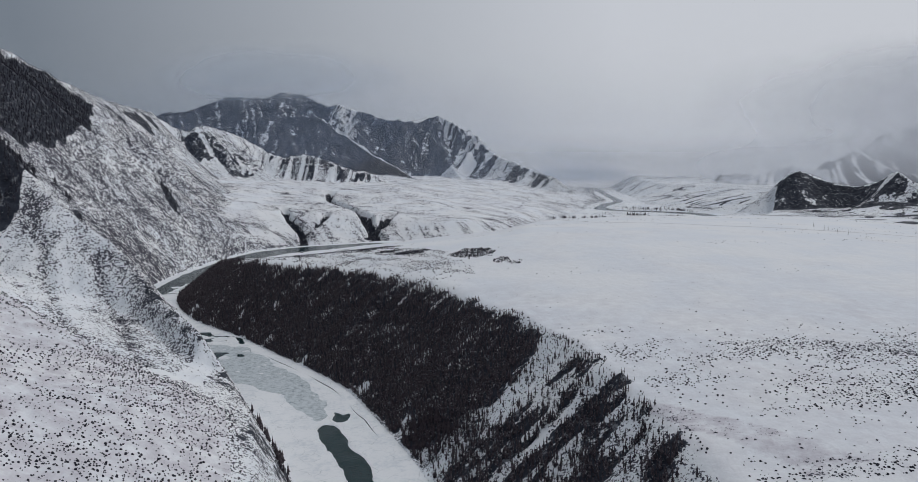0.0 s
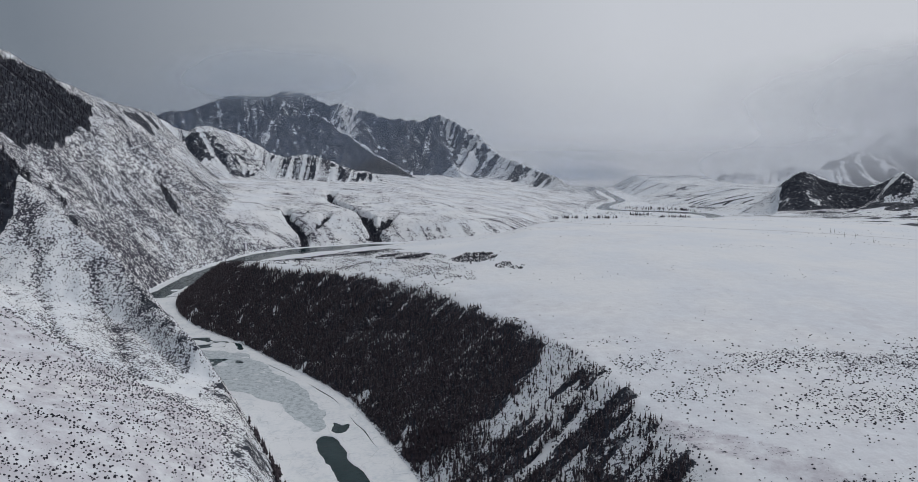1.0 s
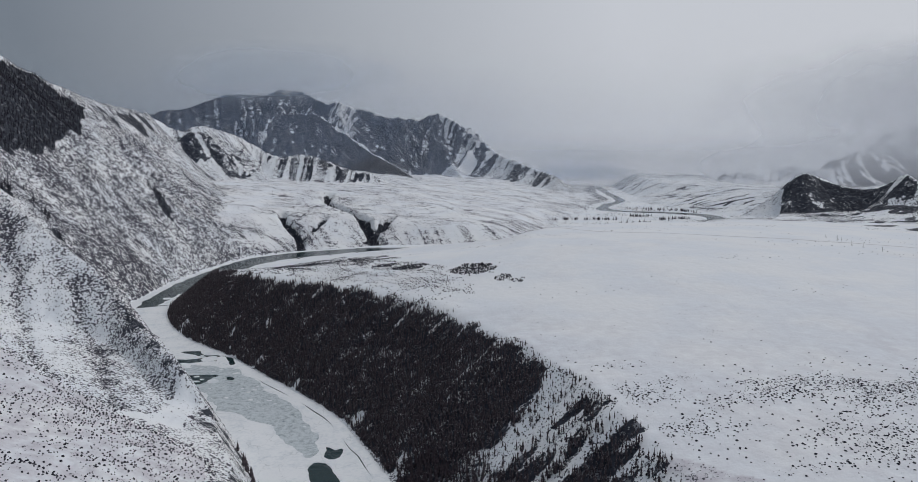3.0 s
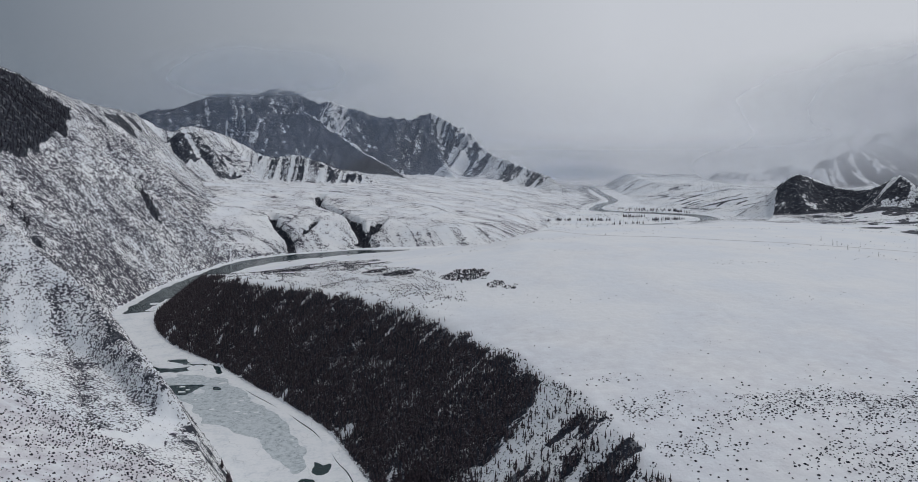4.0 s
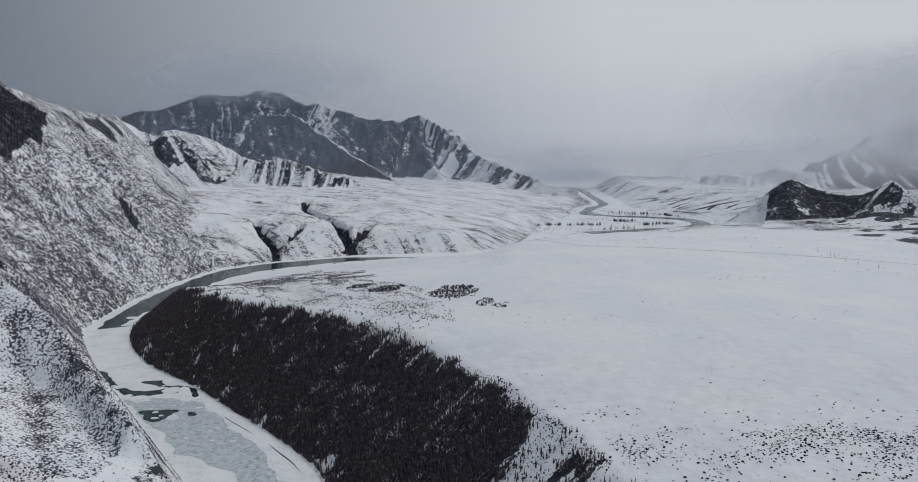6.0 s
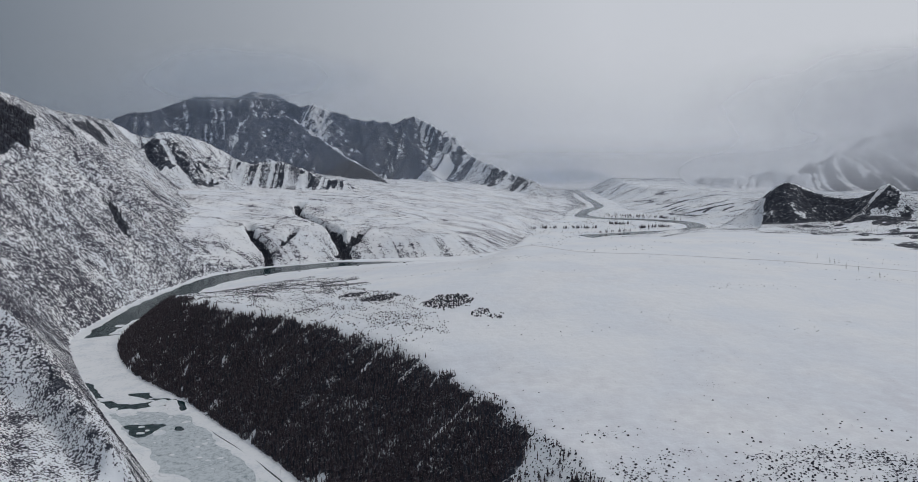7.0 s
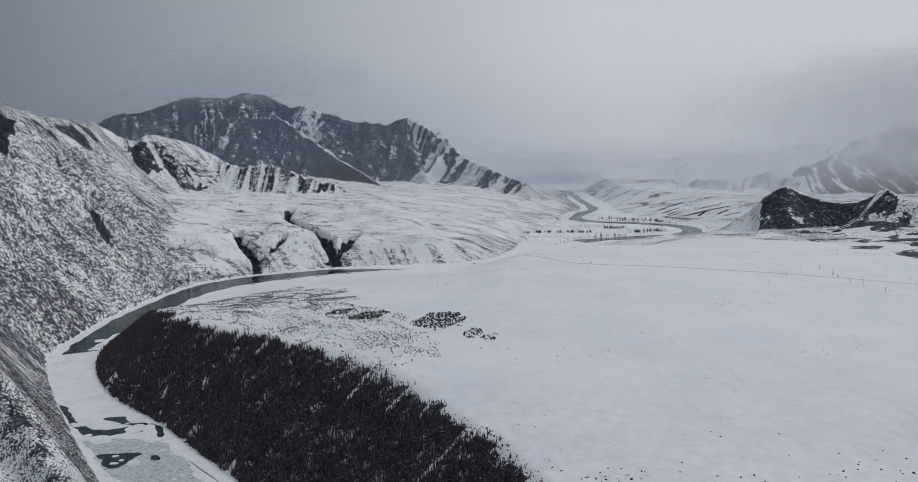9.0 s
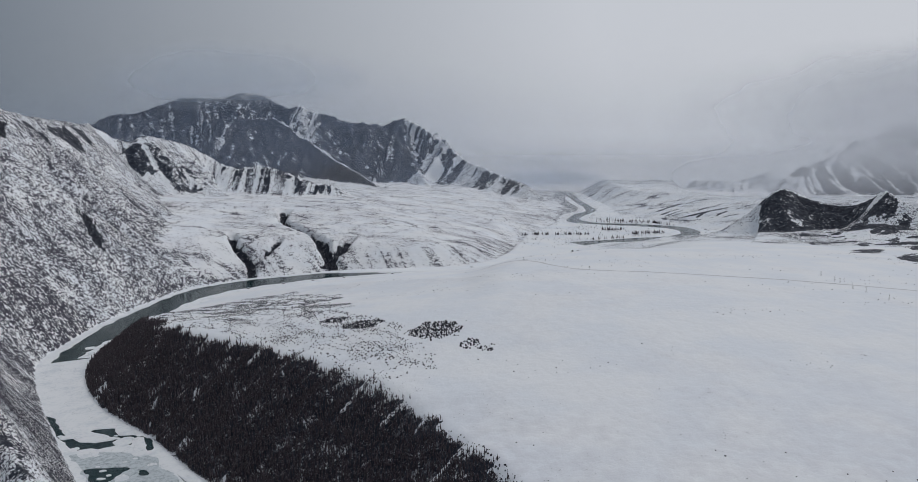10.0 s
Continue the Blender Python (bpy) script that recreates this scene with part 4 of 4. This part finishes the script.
def scattered(name, kinds, pos, size, tall, mat, label, category):
    """Many small plants in one mesh."""
    pick, spin = rng.integers(0, len(kinds), len(pos)), rng.uniform(0, 6.283, len(pos))
    allv, allf, base = [], [], 0
    for k, (v, f) in enumerate(kinds):
        m = pick == k
        if not m.any():
            continue
        c, s = np.cos(spin[m])[:, None], np.sin(spin[m])[:, None]
        x, y = v[None, :, 0] * c - v[None, :, 1] * s, v[None, :, 0] * s + v[None, :, 1] * c
        p = np.stack([x * size[m][:, None], y * size[m][:, None], np.broadcast_to(v[None, :, 2], x.shape) * tall[m][:, None]], -1) + pos[m][:, None, :]
        f = np.array(f)
        allf.append((f[None] + (base + np.arange(m.sum()) * len(v))[:, None, None]).reshape(-1, 3))
        allv.append(p.reshape(-1, 3))
        base += m.sum() * len(v)
    V, F = np.vstack(allv), np.vstack(allf)
    me = bpy.data.meshes.new(name)
    me.vertices.add(len(V))
    me.vertices.foreach_set("co", V.astype(np.float32).ravel())
    me.loops.add(F.size)
    me.loops.foreach_set("vertex_index", F.astype(np.int32).ravel())
    me.polygons.add(len(F))
    me.polygons.foreach_set("loop_start", np.arange(0, F.size, 3, dtype=np.int32))
    me.update(calc_edges=True)
    me.materials.append(mat)
    return tagged(new(name, me), label, category, kind="stuff")


def jitter_grid(x0, x1, y0, y1, gap):
    X, Y = np.meshgrid(np.arange(x0, x1, gap), np.arange(y0, y1, gap))
    X, Y = X.ravel() + rng.uniform(-0.5, 0.5, X.size) * gap, Y.ravel() + rng.uniform(-0.5, 0.5, X.size) * gap
    return X, Y


LARCH = [conifer(k) for k in range(8)]
SHRUBS = [shrub(k) for k in range(8)]

# the wood on the river bank
X, Y = jitter_grid(-500, 150, 330, 1290, 2.5)
Z, _, _, _, DR, DL = land(X, Y)
ARC = nearest(X, Y, RIGHT_BANK)[2]
keep = (DR > 0) & (rng.uniform(0, 1, X.size) < forest(X, Y, DR, ARC))
TREES = np.stack([X, Y, Z], -1)[keep]
HIGH = rng.uniform(4.8, 8.8, len(TREES)) * (1 - 0.25 * rng.uniform(0, 1, len(TREES)) ** 3) * np.interp(DR[keep], [0, 30, 110, 135], [1.05, 1.1, 0.95, 0.6])
near_edge = (DR[keep] < 34) & (TREES[:, 1] > 500) & (TREES[:, 1] < 760)
single = np.where(near_edge)[0][:300]
rest = np.setdiff1d(np.arange(len(TREES)), single)
kinds = [(np.vstack([t[0], c[0]]), t[1] + [tuple(len(t[0]) + i for i in q) for q in c[1]]) for t, c in LARCH]
scattered("larch_wood", kinds, TREES[rest], HIGH[rest] * 0.86, HIGH[rest], CROWN, "dense dark larch wood on a steep snowy bank", "wood")
trunks = [mesh_of("trunk", *t, BARK) for t, c in LARCH]
crowns = [mesh_of("crown", *c, CROWN) for t, c in LARCH]
for i in single:
    k = int(rng.integers(0, 8))
    tree = tagged(new("larch_tree"), "dark bare larch on a snowy river bank", "tree", "larches at the river's edge")
    h = float(HIGH[i])
    tree.matrix_world = Matrix.Translation(TREES[i]) @ Matrix.Rotation(float(rng.uniform(0, 6.28)), 4, "Z") @ Matrix.Diagonal((h, h, h, 1))
    new("trunk", trunks[k]).parent = tree
    new("crown", crowns[k]).parent = tree


BUSH_SHAPES = [mesh_of("bush", *k, BUSH) for k in SHRUBS]


def plant(name, box, gap, chance, lo, hi, label, squat=0.8, stretch=None, alone="", group=""):
    """Bushes over a stretch of ground; those in the given part of the plan, up to 150, stand as things of their own."""
    X, Y = jitter_grid(*box, gap)
    Z, SC, WD, _, DR, DL = land(X, Y)
    m = rng.uniform(0, 1, X.size) < chance(X, Y, Z, SC, WD, DR, DL)
    P = np.stack([X, Y, Z], -1)[m]
    size = rng.uniform(lo, hi, len(P)) * rng.uniform(0.6, 1.0, len(P))
    if stretch:
        own = np.where((P[:, 0] > stretch[0]) & (P[:, 0] < stretch[1]) & (P[:, 1] > stretch[2]) & (P[:, 1] < stretch[3]))[0][:150]
        for i in own:
            ob = tagged(new("bush", BUSH_SHAPES[int(rng.integers(0, 8))]), alone, "bush", group)
            ob.matrix_world = Matrix.Translation(P[i]) @ Matrix.Rotation(float(rng.uniform(0, 6.28)), 4, "Z") @ Matrix.Diagonal((size[i], size[i], size[i] * squat, 1))
        left_over = np.setdiff1d(np.arange(len(P)), own)
        P, size = P[left_over], size[left_over]
    return scattered(name, SHRUBS, P, size, size * squat, BUSH, label, "bushes")


# single bushes dotted over the near snow slope left of the river
rows = lambda X, Y: np.maximum.reduce([np.exp(-((Y - 463 + 0.38 * (X + 178)) / 2.6) ** 2), 0.8 * np.exp(-((Y - 452 + 0.36 * (X + 178)) / 2.2) ** 2), 0.9 * np.exp(-((Y - 366 + 0.12 * (X + 210)) / 2.5) ** 2) * (X < -195)])
plant("slope_bushes", (-420, -95, 220, 560), 2.0, lambda X, Y, Z, SC, WD, DR, DL: (DL > 40) * (Y < 468 - 0.38 * (X + 178)) * np.clip(
    0.10 + 0.48 * step(fbm(X, Y, 60, 3, 15), -0.35, 0.25) + 0.26 * step(X, -230, -150) + 0.9 * rows(X, Y), 0, 1), 0.8, 2.1, "dark low bushes dotted over a snow slope",
      stretch=(-260, -110, 290, 420), alone="low dark leafless bush on a snow slope", group="bushes on the near snow slope")
# heath over the mountain side
plant("mountain_scrub", (-760, -110, 430, 1420), 2.7, lambda X, Y, Z, SC, WD, DR, DL: (DL > 4) * (Y > 463 - 0.38 * (X + 178)) * np.clip(0.03 + 0.50 * step(SC, 0.42, 0.85) + sum(0.8 * step(1.1 - np.hypot((X - a) / r, (Y - b) / (r * 1.8)) + 0.5 * fbm(X, Y, 9, 2, 25), 0, 0.5)
      for a, b, r in ((-287, 578, 8), (-372, 612, 7), (-300, 520, 6), (-330, 552, 7))) + sum(g[3] * 3.0 * np.exp(-(nearest(X, Y, g[0])[0] / 4.5) ** 2) for g in GULLIES), 0, 1), 0.7, 2.2,
      "dense snowy heath scrub on a steep mountain side")
plant("bench_scrub", (-760, 450, 1420, 2350), 4.2, lambda X, Y, Z, SC, WD, DR, DL: (DL > 6) * (0.03 + 0.5 * step(SC, 0.35, 0.75)), 0.9, 2.6, "sparse scrub on snowy river bluffs")
# brush on the near end of the terrace
plant("terrace_brush", (90, 620, 330, 640), 2.3, lambda X, Y, Z, SC, WD, DR, DL: (DR > wood_rim(Y) + 12) * step(575 + 30 * wave(X / 60, Y / 60, 7) - Y, 0, 110) * np.clip(
    0.06 + 0.60 * step(fbm((X + 0.9 * Y) * 0.3, (Y - 0.25 * X) * 1.1, 24, 5, 16), -0.10, 0.34), 0, 1), 0.8, 2.6, "low brush breaking through terrace snow", 0.5)
plant("plain_tufts", (-150, 900, 560, 1500), 9.0, lambda X, Y, Z, SC, WD, DR, DL: (DR > 135) * 0.4 * step(fbm(X * 0.4, Y, 46, 4, 17), 0.18, 0.5), 0.8, 2.2, "scattered tufts on a snowy plain", 0.6)
# brush north of the wood, and dark thickets on the plain
plant("terrace_scrub", (-420, 60, 780, 1480), 2.8, lambda X, Y, Z, SC, WD, DR, DL: (DR > 60) * (DR > np.interp(Y, [900, 1000, 1127, 1230], [124, 110, 102, 60])) * inside(
    X, Y, [(-440, 1180), (-400, 1420), (-230, 1430), (-150, 1300), (-90, 1050), (-10, 880), (30, 790), (-36, 770), (-200, 960)], 40, 50, 24) * np.clip(
    0.14 + 0.80 * step(fbm(X * 1.1 + Y * 0.75, (Y - X) * 0.35, 16, 4, 18), -0.18, 0.25), 0, 1), 1.0, 2.8, "brush on the snowy terrace edge", 0.7)
plant("bank_scrub", (-60, 150, 360, 680), 2.4, lambda X, Y, Z, SC, WD, DR, DL: (DR > 12) * (DR < wood_rim(Y) + 4) * (0.26 + 0.4 * step(fbm(X, Y, 12, 3, 26), -0.2, 0.3)), 0.8, 2.1, "scrub on a snowy bank between larches", 0.95)
plant("edge_scrub", (-440, 120, 480, 1250), 2.2, lambda X, Y, Z, SC, WD, DR, DL: step(DR - wood_rim(Y), -9, -3) * np.clip(0.8 * step(
    DR - wood_rim(Y) + 9 * fbm(X * 1.1 + Y * 0.75, (Y - X) * 0.35, 14, 3, 27), 0, -5), 0, 1), 0.7, 1.9, "low brush along the upper edge of a larch wood", 1.1)
THICKETS = [(24, 893, 31, 30, 0.75), (-62, 948, 24, 18, 0.7), (-98, 990, 20, 16, 0.65), (58, 846, 12, 14, 0.45), (74, 830, 10, 10, 0.4)]
plant("thicket", (-140, 110, 820, 1020), 2.2, lambda X, Y, Z, SC, WD, DR, DL: np.maximum.reduce([d * step(1 - ((X - a) / w) ** 2 - ((Y - b) / v) ** 2 + 0.5 * fbm(X, Y, 12, 2, 19), 0, 0.35)
      for a, b, w, v, d in THICKETS]), 1.8, 3.6, "dark round bushes thick on the plain", 0.9,
      stretch=(-20, 70, 820, 940), alone="dark round bush in a thicket on the snowy plain", group="bushes of the thicket")

plant("valley_scrub", (250, 1250, 2250, 3500), 10.0, lambda X, Y, Z, SC, WD, DR, DL: (Z > 0.6) * (0.05 + 0.5 * step(fbm(X, Y, 110, 4, 29), 0.08, 0.45)), 1.5, 4.5, "scattered dark scrub on a far valley floor", 0.8)
# poplars and willows along the far river and at the foot of the benches
LANES = [((351, 2547), (590, 2536), 9, 0.24), ((679, 2676), (756, 2672), 12, 0.5), ((753, 2545), (871, 2575), 14, 0.42), ((744, 3020), (940, 2925), 30, 0.18), ((700, 2960), (900, 2900), 20, 0.1),
         ((950, 2920), (1020, 2760), 12, 0.22), ((1025, 2740), (1010, 2620), 10, 0.3), ((567, 2410), (717, 2462), 6, 0.2), ((880, 2440), (960, 2490), 8, 0.3), ((665, 3149), (715, 3205), 10, 0.2),
         ((941, 3700), (1120, 3700), 50, 0.1), ((-420, 1778), (96, 1947), 4, 0.10), ((0, 1900), (190, 1985), 5, 0.14), ((-520, 1660), (-420, 1778), 3, 0.12)]
spots = []
for (ax, ay), (bx, by), w, dens in LANES:
    n = int(math.hypot(bx - ax, by - ay) * dens * 1.25)
    t = rng.uniform(0, 1, n)
    t = np.clip(t + 0.06 * np.sin(t * 40), 0, 1)
    spots.append(np.stack([ax + t * (bx - ax) + rng.normal(0, w * 0.4, n), ay + t * (by - ay) + rng.normal(0, w * 0.5, n)], -1))
spots = np.vstack(spots)
sz = land(spots[:, 0], spots[:, 1])[0]
ok = sz > 0.3


def lone_tree(name, p, h, wide, label, group):
    k = int(rng.integers(0, 8))
    tree = tagged(new(name), label, "tree", group)
    tree.matrix_world = Matrix.Translation(p) @ Matrix.Rotation(float(rng.uniform(0, 6.28)), 4, "Z") @ Matrix.Diagonal((h * wide, h * wide, h, 1))
    new("trunk", trunks[k]).parent = tree
    new("crown", crowns[k]).parent = tree


for p in np.column_stack([spots[ok], sz[ok]])[:300]:
    lone_tree("riverside_tree", p, float(rng.uniform(7, 15)), 1.15, "bare dark tree beside a far river", "trees along the far river")
# spruces at the foot of the cliff on the left bank
for k in range(34):
    y = 425 + 4.2 * k + float(rng.uniform(-4, 4))
    x = float(np.interp(y, LEFT_BANK[10:60, 1], LEFT_BANK[10:60, 0])) - float(rng.uniform(3, 13))
    z = float(land(np.array([x]), np.array([y]))[0][0])
    lone_tree("spruce_tree", (x, y, z - 0.3), float(rng.uniform(6, 12)), 1.15, "dark slender spruce at the foot of a snowy cliff", "spruces under the cliff")

# dark spruces in the ravines, on the near ridge and along the crests of the far mountains
def woods(name, box, gap, lo, hi, label, limit=0.55, chance=1.0):
    X, Y = jitter_grid(*box, gap)
    Z, SC, WD, _, DR, DL = land(X, Y)
    m = (WD > limit) & (DL > 0) & (rng.uniform(0, 1, X.size) < chance)
    P = np.stack([X, Y, Z], -1)[m]
    h = rng.uniform(lo, hi, len(P))
    return scattered(name, kinds, P, h * 1.2, h, SPRUCE, label, "wood")


woods("ravine_wood", (-520, -150, 1760, 2350), 5.0, 5, 9, "dark spruces in steep snowy ravines")
woods("ridge_wood", (-1120, -400, 620, 1780), 6.5, 6, 11, "dark conifers on a high snowy ridge")

# ---- low cloud and haze: flat upright veils painting it over the far valley ----
def veil_material(name, thin, top, tint, puffs):
    """A see-through veil with haze tint painted below top, and soft clouds: (x, z, half width, half height, share)."""
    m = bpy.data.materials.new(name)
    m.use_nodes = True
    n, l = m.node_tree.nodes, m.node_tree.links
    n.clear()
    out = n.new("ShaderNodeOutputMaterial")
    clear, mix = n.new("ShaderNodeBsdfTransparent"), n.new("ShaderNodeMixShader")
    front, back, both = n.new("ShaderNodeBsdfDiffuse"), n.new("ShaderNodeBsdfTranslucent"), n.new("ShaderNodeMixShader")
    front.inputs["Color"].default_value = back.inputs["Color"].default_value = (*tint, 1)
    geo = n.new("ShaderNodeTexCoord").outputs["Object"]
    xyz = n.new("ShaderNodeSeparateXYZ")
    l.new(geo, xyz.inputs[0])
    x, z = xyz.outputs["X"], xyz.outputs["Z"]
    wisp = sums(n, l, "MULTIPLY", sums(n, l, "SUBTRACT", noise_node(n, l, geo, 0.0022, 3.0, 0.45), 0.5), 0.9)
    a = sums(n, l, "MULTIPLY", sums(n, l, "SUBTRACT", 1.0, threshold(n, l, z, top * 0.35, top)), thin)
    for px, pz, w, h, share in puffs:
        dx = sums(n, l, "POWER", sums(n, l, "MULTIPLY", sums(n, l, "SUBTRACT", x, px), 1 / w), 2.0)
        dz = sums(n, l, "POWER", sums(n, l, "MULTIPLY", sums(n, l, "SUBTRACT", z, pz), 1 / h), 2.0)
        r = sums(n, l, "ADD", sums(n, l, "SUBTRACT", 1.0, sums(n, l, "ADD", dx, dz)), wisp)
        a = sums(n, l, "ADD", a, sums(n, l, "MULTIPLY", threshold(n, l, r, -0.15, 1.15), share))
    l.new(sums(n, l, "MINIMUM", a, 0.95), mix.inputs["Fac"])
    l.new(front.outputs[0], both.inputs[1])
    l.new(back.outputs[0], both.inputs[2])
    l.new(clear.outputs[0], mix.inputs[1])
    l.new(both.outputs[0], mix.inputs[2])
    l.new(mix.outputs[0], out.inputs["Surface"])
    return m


# veil tints: pale cloud, blue distance haze, sky tone round the summit
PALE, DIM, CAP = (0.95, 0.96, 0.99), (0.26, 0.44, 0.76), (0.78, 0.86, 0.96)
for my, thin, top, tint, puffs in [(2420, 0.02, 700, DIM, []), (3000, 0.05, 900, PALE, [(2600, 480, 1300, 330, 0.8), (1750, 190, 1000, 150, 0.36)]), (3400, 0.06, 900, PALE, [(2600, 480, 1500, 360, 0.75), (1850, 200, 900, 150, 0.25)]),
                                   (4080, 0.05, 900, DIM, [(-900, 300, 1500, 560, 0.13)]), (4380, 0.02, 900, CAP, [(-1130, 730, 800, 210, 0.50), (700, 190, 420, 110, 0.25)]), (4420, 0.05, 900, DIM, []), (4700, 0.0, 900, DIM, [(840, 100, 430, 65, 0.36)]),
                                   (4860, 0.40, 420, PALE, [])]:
    me = bpy.data.meshes.new("haze_veil")
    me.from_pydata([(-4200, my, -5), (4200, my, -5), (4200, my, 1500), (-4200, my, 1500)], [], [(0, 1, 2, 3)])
    me.materials.append(veil_material("mist", thin, top, tint, puffs))
    tagged(new("haze_veil", me), "flat translucent veil added for distance haze and low cloud", "mist", kind="structure")
